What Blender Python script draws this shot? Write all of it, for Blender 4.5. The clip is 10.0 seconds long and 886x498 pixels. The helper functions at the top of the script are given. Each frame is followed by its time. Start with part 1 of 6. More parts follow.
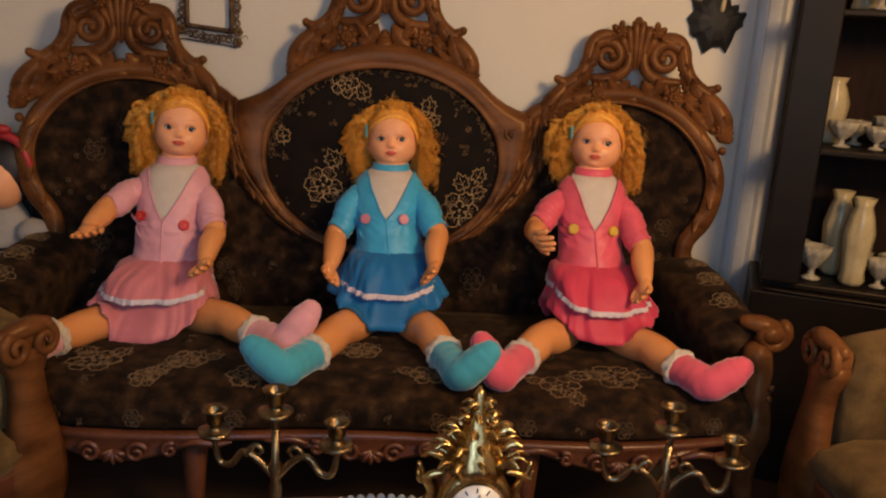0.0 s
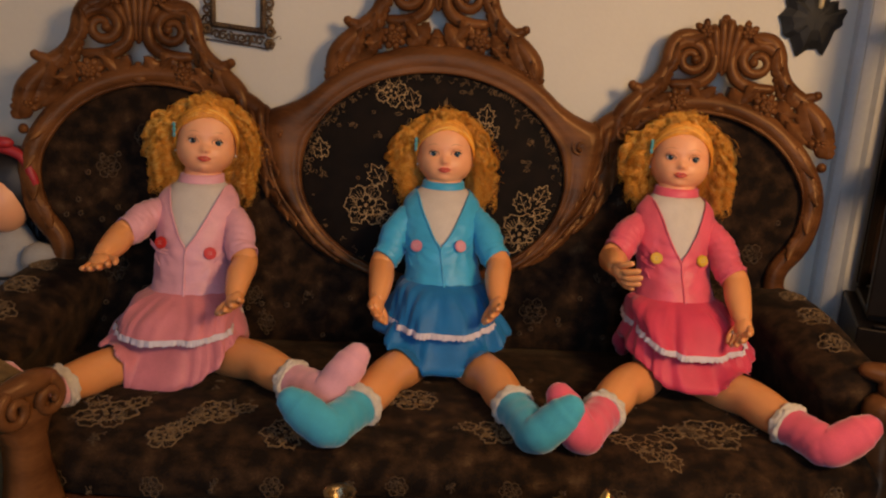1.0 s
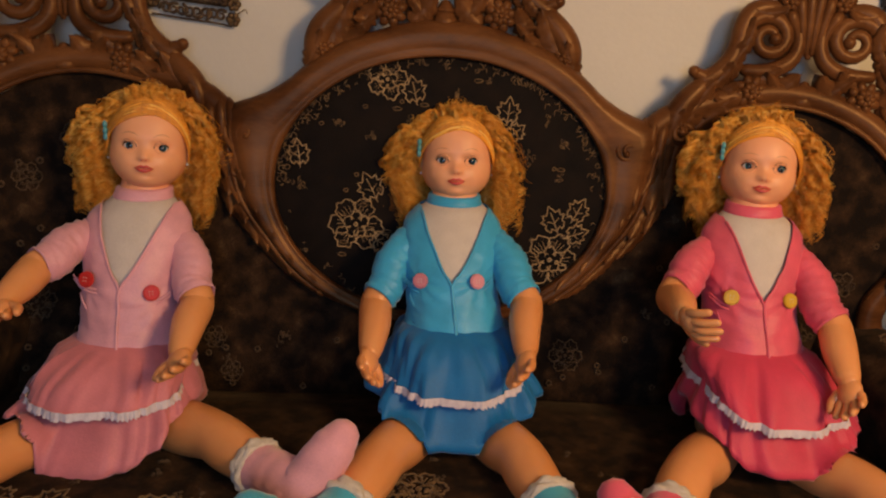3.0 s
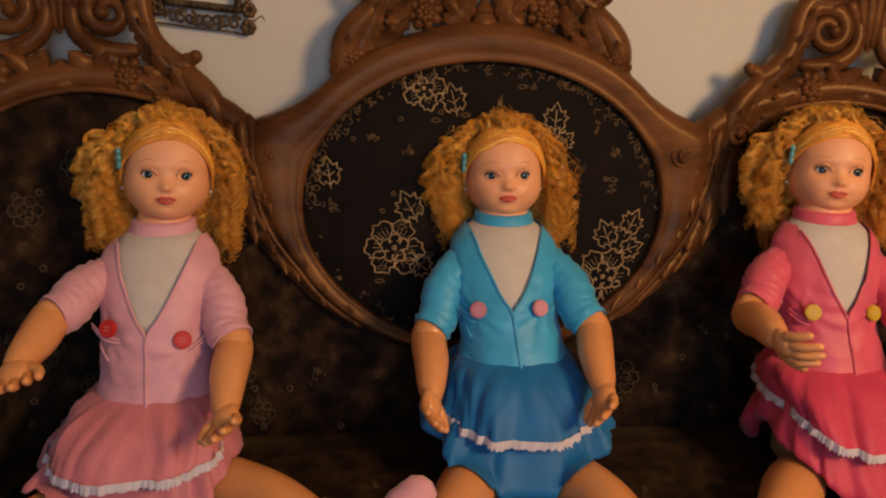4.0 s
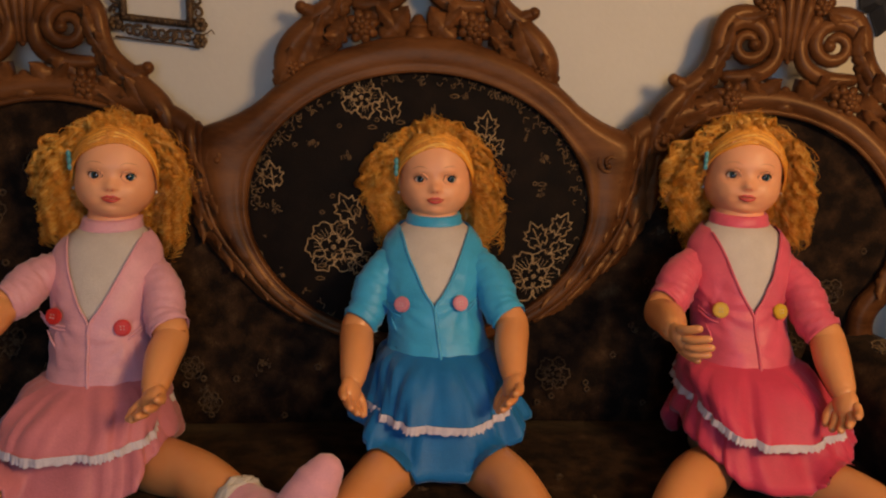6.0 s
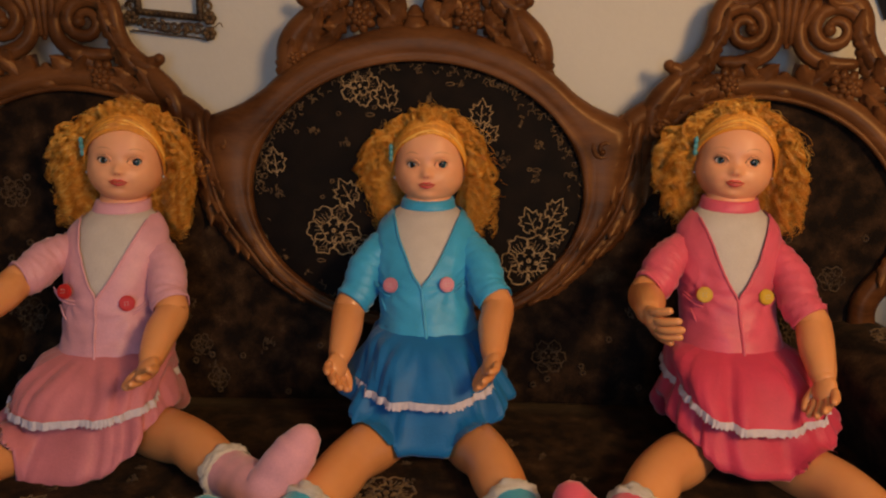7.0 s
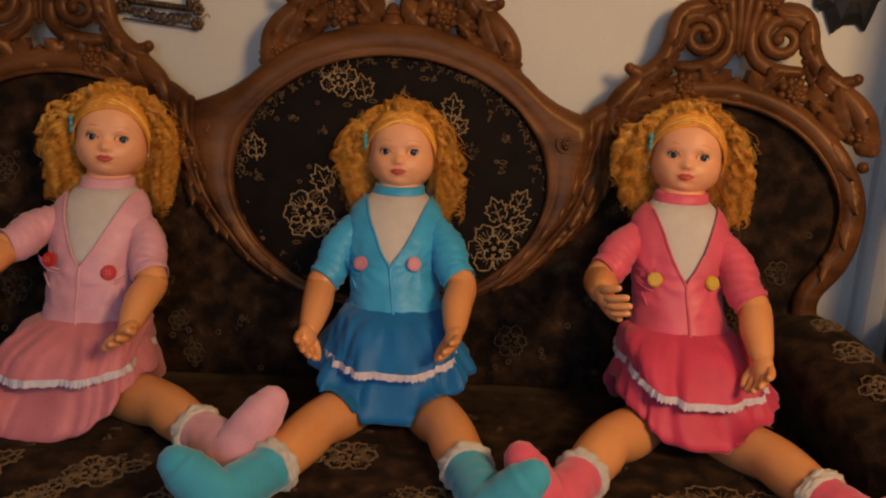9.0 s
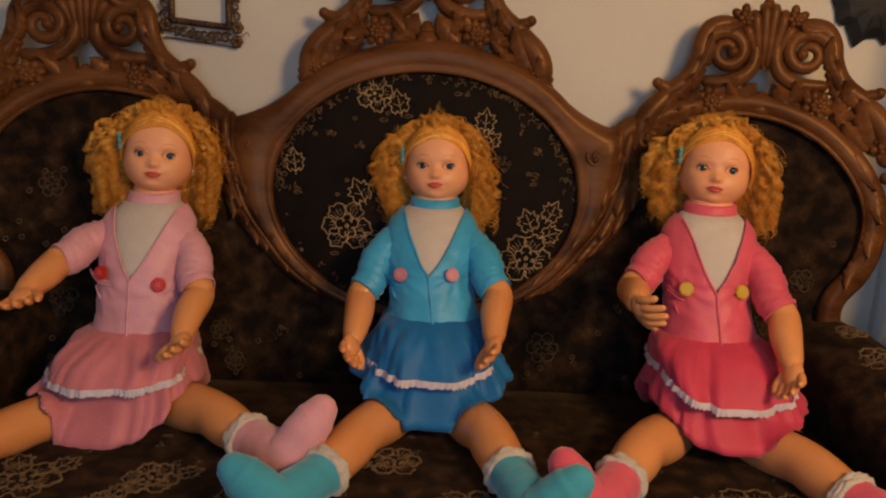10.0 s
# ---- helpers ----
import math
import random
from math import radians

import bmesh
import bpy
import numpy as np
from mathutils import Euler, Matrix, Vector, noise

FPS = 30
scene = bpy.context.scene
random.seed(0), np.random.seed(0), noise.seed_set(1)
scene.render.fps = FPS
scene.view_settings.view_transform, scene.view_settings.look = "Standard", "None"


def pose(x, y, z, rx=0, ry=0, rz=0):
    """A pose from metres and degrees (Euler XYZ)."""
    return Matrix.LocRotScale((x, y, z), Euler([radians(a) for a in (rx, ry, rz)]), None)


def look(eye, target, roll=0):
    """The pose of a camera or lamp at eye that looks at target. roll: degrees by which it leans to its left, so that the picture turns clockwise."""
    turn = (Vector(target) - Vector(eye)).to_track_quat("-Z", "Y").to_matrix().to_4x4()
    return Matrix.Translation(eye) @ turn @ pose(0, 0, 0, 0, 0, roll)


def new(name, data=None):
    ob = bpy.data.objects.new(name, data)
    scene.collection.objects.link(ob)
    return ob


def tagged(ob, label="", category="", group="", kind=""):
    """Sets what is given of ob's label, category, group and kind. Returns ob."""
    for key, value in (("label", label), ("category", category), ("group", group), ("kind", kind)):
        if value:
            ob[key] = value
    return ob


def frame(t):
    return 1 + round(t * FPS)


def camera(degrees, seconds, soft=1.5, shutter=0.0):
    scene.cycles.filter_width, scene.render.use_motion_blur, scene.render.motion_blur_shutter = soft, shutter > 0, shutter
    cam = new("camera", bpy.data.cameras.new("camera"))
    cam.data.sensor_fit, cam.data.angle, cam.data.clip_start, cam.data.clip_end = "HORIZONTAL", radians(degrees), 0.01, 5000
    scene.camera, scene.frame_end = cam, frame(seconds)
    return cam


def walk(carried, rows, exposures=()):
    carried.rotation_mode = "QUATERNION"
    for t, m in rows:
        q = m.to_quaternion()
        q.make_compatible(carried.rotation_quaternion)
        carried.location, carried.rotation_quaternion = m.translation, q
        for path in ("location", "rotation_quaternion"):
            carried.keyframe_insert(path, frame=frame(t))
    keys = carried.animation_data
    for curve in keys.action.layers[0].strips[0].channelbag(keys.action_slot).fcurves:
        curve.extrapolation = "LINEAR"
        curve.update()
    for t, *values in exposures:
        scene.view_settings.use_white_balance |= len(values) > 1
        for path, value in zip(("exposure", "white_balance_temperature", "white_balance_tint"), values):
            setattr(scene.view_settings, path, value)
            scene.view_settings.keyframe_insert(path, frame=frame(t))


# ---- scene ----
cam = camera(56.0, 10.0, soft=2.2)
# t, eye x y z, turn x y z
PATH = [
    (0, 0.0517, -2.6881, 1.3359, 75.132, -3.148, -2.789),
    (0.5, -0.0018, -2.5266, 1.3314, 74.893, -3.198, -1.928),
    (1, -0.0611, -2.3606, 1.3215, 75.214, -3.113, -1.944),
    (1.5, -0.0907, -2.2221, 1.2890, 75.032, -3.277, -2.048),
    (2, -0.0601, -2.0682, 1.3006, 74.638, -3.152, -1.474),
    (3.3, -0.0722, -1.8160, 1.2976, 73.632, -2.989, -2.506),
    (3.5, -0.1231, -1.7794, 1.3041, 73.378, -2.623, -3.724),
    (4, -0.2480, -1.6924, 1.3125, 73.534, -1.575, -5.717),
    (4.5, -0.3176, -1.6535, 1.3159, 73.122, -1.966, -7.332),
    (5, -0.3010, -1.6673, 1.3117, 73.801, -2.335, -7.488),
    (5.5, -0.1863, -1.7343, 1.3149, 74.232, -2.234, -6.882),
    (6.8, 0.0779, -1.8800, 1.3055, 75.078, -0.544, 1.064),
    (7, 0.1016, -1.8699, 1.3084, 74.065, -0.626, 1.178),
    (7.5, 0.1452, -1.8718, 1.2916, 72.739, -3.229, 1.210),
    (8, 0.1813, -1.8837, 1.2907, 72.977, -3.066, 1.439),
    (8.5, 0.1788, -1.9580, 1.2810, 74.547, -2.922, 1.224),
    (9, 0.1352, -1.9862, 1.2559, 75.577, -2.581, 0.430),
    (9.5, 0.0995, -2.0376, 1.2622, 75.287, -2.433, 0.065),
    (10, 0.0580, -2.0370, 1.2905, 75.591, -2.236, 0.495),
]
walk(cam, [(t, pose(*row)) for t, *row in PATH], exposures=[(0.0, -0.15), (3.5, -0.14), (4.5, -0.22), (5.5, -0.30), (7.0, -0.36), (10.0, -0.36)])

# ---------------------------------------------------------------- world and light
world = bpy.data.worlds.new("world")
scene.world = world
world.use_nodes = True
wn = world.node_tree.nodes
sky = wn.new("ShaderNodeTexSky")
sky.sky_type, sky.sun_disc, sky.sun_elevation, sky.sun_rotation = "NISHITA", False, 0.12, 2.6
world.node_tree.links.new(sky.outputs[0], wn["Background"].inputs[0])
wn["Background"].inputs[1].default_value = 0.06

def area(name, eye, target, size, power, colour, size_y=None):
    la = bpy.data.lights.new(name, "AREA")
    la.energy, la.color, la.size = power, colour, size
    if size_y:
        la.shape, la.size_y = "RECTANGLE", size_y
    ob = new(name, la)
    ob.matrix_world = look(eye, target)
    return ob

# ceiling lamp of the room, warm, and the evening sky in the window behind the camera
LAMP = (1.5, -2.6, 2.15)
area("lamp_light", LAMP, (0.0, 0.0, 0.8), 0.60, 68, (1.0, 0.62, 0.30))
area("window_daylight", (0.0, -3.86, 1.5), (0.1, 0.0, 0.9), 1.0, 29, (0.40, 0.62, 1.0), 1.3)

# ---------------------------------------------------------------- materials
def nodes_of(name):
    m = bpy.data.materials.new(name)
    m.use_nodes = True
    return m, m.node_tree.nodes, m.node_tree.links, m.node_tree.nodes["Principled BSDF"]

def material(name, a, b=None, rough=0.5, metal=0.0, scale=8.0, detail=5.0, bump=0.0, bump_scale=None, stretch=(1, 1, 1),
             coat=0.0, sheen=0.0, fine=0.25, sss=0.0, rough_var=0.12, sheen_tint=None, spec=None, spec_tint=None, c=None, low=0.35, high=0.68):
    """Two scales of noise between the colours a and b, with roughness variation and bump."""
    m, n, l, p = nodes_of(name)
    b = b or tuple(v * 0.7 for v in a)
    tc = n.new("ShaderNodeTexCoord")
    mp = n.new("ShaderNodeMapping")
    mp.inputs["Scale"].default_value = stretch
    l.new(tc.outputs["Object"], mp.inputs[0])
    big = n.new("ShaderNodeTexNoise")
    big.inputs["Scale"].default_value, big.inputs["Detail"].default_value = scale, detail
    l.new(mp.outputs[0], big.inputs["Vector"])
    small = n.new("ShaderNodeTexNoise")
    small.inputs["Scale"].default_value, small.inputs["Detail"].default_value = bump_scale or scale * 14, 3
    l.new(mp.outputs[0], small.inputs["Vector"])
    mix = n.new("ShaderNodeMix")
    mix.inputs[0].default_value = fine
    l.new(big.outputs[0], mix.inputs[2])
    l.new(small.outputs[0], mix.inputs[3])
    ramp = n.new("ShaderNodeValToRGB")
    ramp.color_ramp.elements[0].color, ramp.color_ramp.elements[1].color = (*b, 1), (*a, 1)
    ramp.color_ramp.elements[0].position, ramp.color_ramp.elements[1].position = low, high
    if c:
        e = ramp.color_ramp.elements.new(min(0.8, high + 0.12))
        e.color = (*c, 1)
    l.new(mix.outputs[0], ramp.inputs[0])
    l.new(ramp.outputs[0], p.inputs["Base Color"])
    rr = n.new("ShaderNodeMapRange")
    rr.inputs[3].default_value, rr.inputs[4].default_value = max(0.02, rough - rough_var), min(1, rough + rough_var)
    l.new(small.outputs[0], rr.inputs[0])
    l.new(rr.outputs[0], p.inputs["Roughness"])
    p.inputs["Metallic"].default_value, p.inputs["Coat Weight"].default_value = metal, coat
    p.inputs["Coat Roughness"].default_value = 0.12
    p.inputs["Sheen Weight"].default_value = sheen
    p.inputs["Sheen Roughness"].default_value = 0.4
    if sheen_tint:
        p.inputs["Sheen Tint"].default_value = (*sheen_tint, 1)
    if spec is not None:
        p.inputs["Specular IOR Level"].default_value = spec
    if spec_tint:
        p.inputs["Specular Tint"].default_value = (*spec_tint, 1)
    if sss:
        p.inputs["Subsurface Weight"].default_value = sss
        p.inputs["Subsurface Radius"].default_value = (0.02, 0.008, 0.004)
    if bump:
        bp_ = n.new("ShaderNodeBump")
        bp_.inputs["Strength"].default_value, bp_.inputs["Distance"].default_value = bump, 0.004
        l.new(small.outputs[0], bp_.inputs["Height"])
        l.new(bp_.outputs[0], p.inputs["Normal"])
    return m

WALL = material("wall_paint", (0.66, 0.62, 0.53), (0.57, 0.53, 0.45), 0.75, scale=2.2, bump=0.12, bump_scale=90, low=0.2, high=0.8)
CEIL = material("ceiling_paint", (0.72, 0.70, 0.65), (0.66, 0.64, 0.58), 0.85, scale=2, bump=0.05)
TRIM = material("trim_paint", (0.58, 0.57, 0.54), (0.46, 0.45, 0.42), 0.45, scale=5, bump=0.08)
FLOOR = material("floor_boards", (0.075, 0.042, 0.026), (0.035, 0.02, 0.013), 0.35, scale=3, stretch=(1, 12, 1), bump=0.1)
WOOD = material("walnut_varnish", (0.175, 0.068, 0.022), (0.052, 0.018, 0.006), 0.34, scale=5, stretch=(1, 1, 3), bump=0.04, bump_scale=60, coat=0.0, spec=0.24, spec_tint=(1.0, 0.66, 0.38), fine=0.15, c=(0.18, 0.072, 0.025))
WOOD_DARK = material("red_walnut", (0.15, 0.052, 0.024), (0.06, 0.02, 0.010), 0.36, scale=6, bump=0.06, coat=0.1, fine=0.2)
VELVET_DARK = material("dark_velvet", (0.0105, 0.0055, 0.0030), (0.0030, 0.0017, 0.0012), 0.85, c=(0.024, 0.013, 0.006), scale=22, bump=0.3, sheen=0.03, sheen_tint=(0.5, 0.35, 0.22), spec=0.2)
VELVET = material("brown_velvet", (0.036, 0.0170, 0.0066), (0.0065, 0.0030, 0.0013), 0.85, scale=24, detail=9, low=0.42, high=0.60, bump=0.45, bump_scale=260, sheen=0.06, sheen_tint=(0.7, 0.5, 0.3), spec=0.15, c=(0.085, 0.050, 0.022))
VELVET_TAN = material("olive_velvet", (0.16, 0.098, 0.036), (0.07, 0.040, 0.014), 0.8, scale=18, bump=0.45, bump_scale=260, sheen=0.2, sheen_tint=(0.7, 0.5, 0.3), spec=0.15)
MOTIF = material("gold_pile", (0.52, 0.36, 0.18), (0.26, 0.16, 0.07), 0.8, scale=60, bump=0.4, sheen=0.2, spec=0.15)
MOTIF_DIM = material("brown_pile", (0.20, 0.125, 0.055), (0.09, 0.052, 0.022), 0.85, scale=60, bump=0.4, sheen=0.15, spec=0.1)
MOTIF_FAINT = material("faded_pile", (0.105, 0.066, 0.033), (0.05, 0.030, 0.015), 0.85, scale=60, bump=0.4, sheen=0.1, spec=0.1)
SKIN = material("vinyl_skin", (0.76, 0.335, 0.125), (0.66, 0.265, 0.085), 0.30, scale=5, bump=0.03, sss=0.08, rough_var=0.05, fine=0.1)
FACE = material("vinyl_face", (0.84, 0.405, 0.205), (0.80, 0.36, 0.175), 0.46, scale=6, bump=0.02, sss=0.10, rough_var=0.05, fine=0.1)
LIPS = material("painted_lips", (0.60, 0.075, 0.055), (0.50, 0.055, 0.04), 0.35)
EYE_WHITE = material("eye_white", (0.75, 0.72, 0.68), (0.68, 0.65, 0.6), 0.15)
EYE_BLUE = material("eye_iris", (0.035, 0.15, 0.20), (0.012, 0.06, 0.085), 0.12, scale=300)
BLACK_GLOSS = material("black_gloss", (0.010, 0.009, 0.008), (0.006, 0.005, 0.005), 0.12)
BROW = material("painted_brow", (0.42, 0.18, 0.07), (0.32, 0.13, 0.05), 0.5)
def hair_material():
    """Strands from dark amber to pale gold, each its own shade."""
    m, n, l, p = nodes_of("golden_hair")
    geo = n.new("ShaderNodeNewGeometry")
    ramp = n.new("ShaderNodeValToRGB")
    cr = ramp.color_ramp
    cr.elements[0].color, cr.elements[1].color = (0.64, 0.21, 0.016, 1), (1.0, 0.66, 0.16, 1)
    for at_, col in ((0.3, (0.93, 0.39, 0.042, 1)), (0.7, (1.0, 0.51, 0.080, 1))):
        cr.elements.new(at_).color = col
    l.new(geo.outputs["Random Per Island"], ramp.inputs[0])
    l.new(ramp.outputs[0], p.inputs["Base Color"])
    p.inputs["Roughness"].default_value, p.inputs["Specular IOR Level"].default_value = 0.26, 0.75
    p.inputs["Specular Tint"].default_value = (1.0, 0.85, 0.6, 1)
    thin, mix = n.new("ShaderNodeBsdfTranslucent"), n.new("ShaderNodeMixShader")
    l.new(ramp.outputs[0], thin.inputs[0])
    mix.inputs[0].default_value = 0.16
    l.new(p.outputs[0], mix.inputs[1])
    l.new(thin.outputs[0], mix.inputs[2])
    l.new(mix.outputs[0], n["Material Output"].inputs[0])
    return m
HAIR = hair_material()
HAIR_BAND = material("smooth_golden_hair", (0.86, 0.36, 0.045), (0.52, 0.18, 0.018), 0.26, scale=26, stretch=(5, 1, 1), bump=0.35, bump_scale=300, fine=0.4, spec=0.6)
HAIR_BLACK = material("black_hair", (0.012, 0.009, 0.008), (0.006, 0.004, 0.004), 0.4, scale=40, bump=0.3)
SHIRT = material("glitter_knit", (0.64, 0.57, 0.50), (0.55, 0.48, 0.42), 0.7, scale=30, bump=0.5, bump_scale=420, fine=0.5)
LACE = material("white_lace", (0.78, 0.70, 0.72), (0.60, 0.52, 0.56), 0.75, scale=60, bump=0.6, bump_scale=500, fine=0.5)
CUFF = material("white_terry", (0.80, 0.72, 0.62), (0.62, 0.54, 0.45), 0.9, scale=80, bump=0.9, bump_scale=600, fine=0.5)

# ---------------------------------------------------------------- shape helpers
def part(name, bm, mat, parent=None, label="", smooth=True):
    """Links a bmesh as one mesh object, under a thing or a part."""
    me = bpy.data.meshes.new(name)
    bmesh.ops.recalc_face_normals(bm, faces=bm.faces)
    bm.to_mesh(me)
    bm.free()
    for m in mat if isinstance(mat, (list, tuple)) else (mat,):
        me.materials.append(m)
    if smooth:
        me.shade_smooth()
    ob = new(name, me)
    ob.parent = parent
    if label:
        ob["label"] = label
    return ob

def thing(name, label, category, group=""):
    return tagged(new(name), label, category, group)

def smooth_path(pts, steps=5):
    """Catmull-Rom through the points; works on tuples of any length."""
    p = [np.array(q, float) for q in pts]
    p = [2 * p[0] - p[1], *p, 2 * p[-1] - p[-2]]
    out = []
    for a, b, c, d in zip(p, p[1:], p[2:], p[3:]):
        for k in range(steps):
            t = k / steps
            out.append(0.5 * (2 * b + (c - a) * t + (2 * a - 5 * b + 4 * c - d) * t * t + (3 * b - a - 3 * c + d) * t ** 3))
    return [*out, p[-2]]

def loft(bm, rings, mat=0, closed=True, cap=True):
    rows = [[bm.verts.new(v) for v in r] for r in rings]
    n = len(rows[0])
    for a, b in zip(rows, rows[1:]):
        for k in range(n if closed else n - 1):
            f = bm.faces.new((a[k], a[(k + 1) % n], b[(k + 1) % n], b[k]))
            f.material_index = mat
    if cap and closed:
        for r in (rows[0], rows[-1]):
            f = bm.faces.new(r)
            f.material_index = mat
    return rows

def tube(bm, pts, radii, mat=0, seg=8, flat=1.0, steps=4, side=None, round_ends=True):
    """A tapered round or flattened bar along the points; flat squeezes it along the direction side."""
    if not hasattr(radii, "__len__"):
        radii = [radii] * len(pts)
    path = smooth_path([(*p, r) for p, r in zip(pts, radii)], steps)
    pos, rad = [Vector(q[:3]) for q in path], [float(q[3]) for q in path]
    n = len(pos)
    rings, up = [], None
    for k in range(n):
        d = (pos[min(k + 1, n - 1)] - pos[max(k - 1, 0)])
        if d.length < 1e-9:
            continue
        d.normalize()
        if side is not None:
            u = Vector(side) - d * d.dot(Vector(side))
            u = u.normalized() if u.length > 1e-4 else d.orthogonal().normalized()
        elif up is None:
            u = d.orthogonal().normalized()
        else:
            u = (up - d * d.dot(up)).normalized()
        up = u
        w = d.cross(u)
        def ring(c, r):
            return [c + u * (math.cos(a) * r * flat) + w * (math.sin(a) * r) for a in [2 * math.pi * j / seg for j in range(seg)]]
        if round_ends and k == 0:
            rings += [ring(pos[k] - d * rad[k] * q * flat, rad[k] * s) for q, s in ((0.9, 0.3), (0.6, 0.75))]
        rings.append(ring(pos[k], max(rad[k], 1e-4)))
        if round_ends and k == n - 1:
            rings += [ring(pos[k] + d * rad[k] * q * flat, rad[k] * s) for q, s in ((0.6, 0.75), (0.9, 0.3))]
    loft(bm, rings, mat)

def ball(bm, c, r, mat=0, u=12, v=8, turn=None):
    """An ellipsoid; r is a number or three radii."""
    r = (r, r, r) if not hasattr(r, "__len__") else r
    m = Matrix.Translation(c) @ (turn or Matrix()) @ Matrix.Diagonal((*r, 1))
    made = bmesh.ops.create_uvsphere(bm, u_segments=u, v_segments=v, radius=1, matrix=m)
    for vert in made["verts"]:
        for f in vert.link_faces:
            f.material_index = mat

def block(bm, lo, hi, mat=0, bevel=0.004):
    c = [(a + b) / 2 for a, b in zip(lo, hi)]
    s = [b - a for a, b in zip(lo, hi)]
    made = bmesh.ops.create_cube(bm, size=1, matrix=Matrix.Translation(c) @ Matrix.Diagonal((*s, 1)))
    faces = {f for v in made["verts"] for f in v.link_faces}
    for f in faces:
        f.material_index = mat
    if bevel:
        edges = {e for v in made["verts"] for e in v.link_edges}
        bmesh.ops.bevel(bm, geom=list(edges), offset=bevel, segments=2, affect="EDGES", profile=0.5)

# ---------------------------------------------------------------- room
def wall_piece(name, lo, hi, mat, label, category="wall"):
    bm = bmesh.new()
    block(bm, lo, hi, bevel=0)
    return tagged(part(name, bm, mat, smooth=False), label, category, kind="structure")

WY = 0.062
wall_piece("floor", (-2.7, -4.1, -0.1), (2.7, WY + 0.2, 0.0), FLOOR, "dark brown wooden floor in the shade", "floor")
wall_piece("ceiling", (-2.7, -4.1, 2.6), (2.7, WY + 0.2, 2.7), CEIL, "plain off-white ceiling", "ceiling")
wall_piece("wall_north", (-2.7, WY, 0.0), (2.7, WY + 0.2, 2.6), WALL, "cream painted wall behind the sofa")
wall_piece("wall_west", (-2.7, -4.0, 0.0), (-2.5, WY, 2.6), WALL, "cream painted side wall")
wall_piece("wall_east", (2.5, -4.0, 0.0), (2.7, WY, 2.6), WALL, "cream painted side wall")
# south wall with a window opening
SY = -3.9
wall_piece("wall_south_1", (-2.5, SY - 0.2, 0.0), (2.5, SY, 0.8), WALL, "cream wall below the window")
wall_piece("wall_south_2", (-2.5, SY - 0.2, 2.2), (2.5, SY, 2.6), WALL, "cream wall above the window")
wall_piece("wall_south_3", (-2.5, SY - 0.2, 0.8), (-0.6, SY, 2.2), WALL, "cream wall beside the window")
wall_piece("wall_south_4", (0.6, SY - 0.2, 0.8), (2.5, SY, 2.2), WALL, "cream wall beside the window")
wall_piece("baseboard", (-2.5, WY - 0.015, 0.0), (1.19, WY - 0.003, 0.09), TRIM, "painted baseboard along the wall", "baseboard")

def door_casing():
    bm = bmesh.new()
    prof = [(1.195, 0.0), (1.20, 0.018), (1.225, 0.022), (1.235, 0.012), (1.275, 0.012), (1.285, 0.026), (1.31, 0.03), (1.318, 0.0)]
    loft(bm, [[Vector((x, WY - 0.002 - d, z)) for x, d in prof] for z in (0.0, 0.8, 1.6, 2.3)], closed=True)
    return tagged(part("trim", bm, TRIM, smooth=False), "grey-white moulded door casing on the wall", "trim", kind="structure")
door_casing()

# ---------------------------------------------------------------- sofa
def back_y(x, z):
    """The reclined, forward-curving front face of the back."""
    return -0.062 + (z - 0.75) * 0.13 - 0.085 * max(0.0, (abs(x) - 0.5) / 0.55) ** 2

def on(x, z, d=0.0):
    return Vector((x, back_y(x, z) - d, z))

OX, OZ = 0.012, 0.92          # centre of the oval
def oval(a, rx, rz_up, rz_low):
    s = math.sin(a)
    return OX + rx * math.cos(a), OZ + (rz_up if s > 0 else rz_low) * s

sofa = thing("sofa", "carved walnut three-lobed sofa in dark brown floral velvet", "sofa")

def band(bm, inner, outer, profile, closed=True):
    """A moulded band between two outlines; profile: rows of (share across, height)."""
    rings = []
    for (xi, zi), (xo, zo) in zip(inner, outer):
        rings.append([on(xi + (xo - xi) * s, zi + (zo - zi) * s, h) for s, h in profile])
    if closed:
        rings.append(rings[0])
    loft(bm, rings, closed=True, cap=not closed)

def scroll(bm, c, r0, r1, a0, turns, rad0, rad1, d=0.02, flip=1, flat=1.0):
    """A volute that winds in from radius r0 to r1 and ends in a bead."""
    n = max(6, int(abs(turns) * 14))
    pts, rr = [], []
    for k in range(n + 1):
        t = k / n
        a = a0 + turns * 2 * math.pi * t
        r = r0 + (r1 - r0) * t ** 0.8
        pts.append(on(c[0] + flip * r * math.cos(a), c[1] + r * math.sin(a), d + 0.008 * t))
        rr.append(rad0 + (rad1 - rad0) * t)
    tube(bm, pts, rr, seg=8, steps=1, flat=flat, side=(0, 1, 0))
    ball(bm, pts[-1], rad1 * 1.5, u=10, v=6)

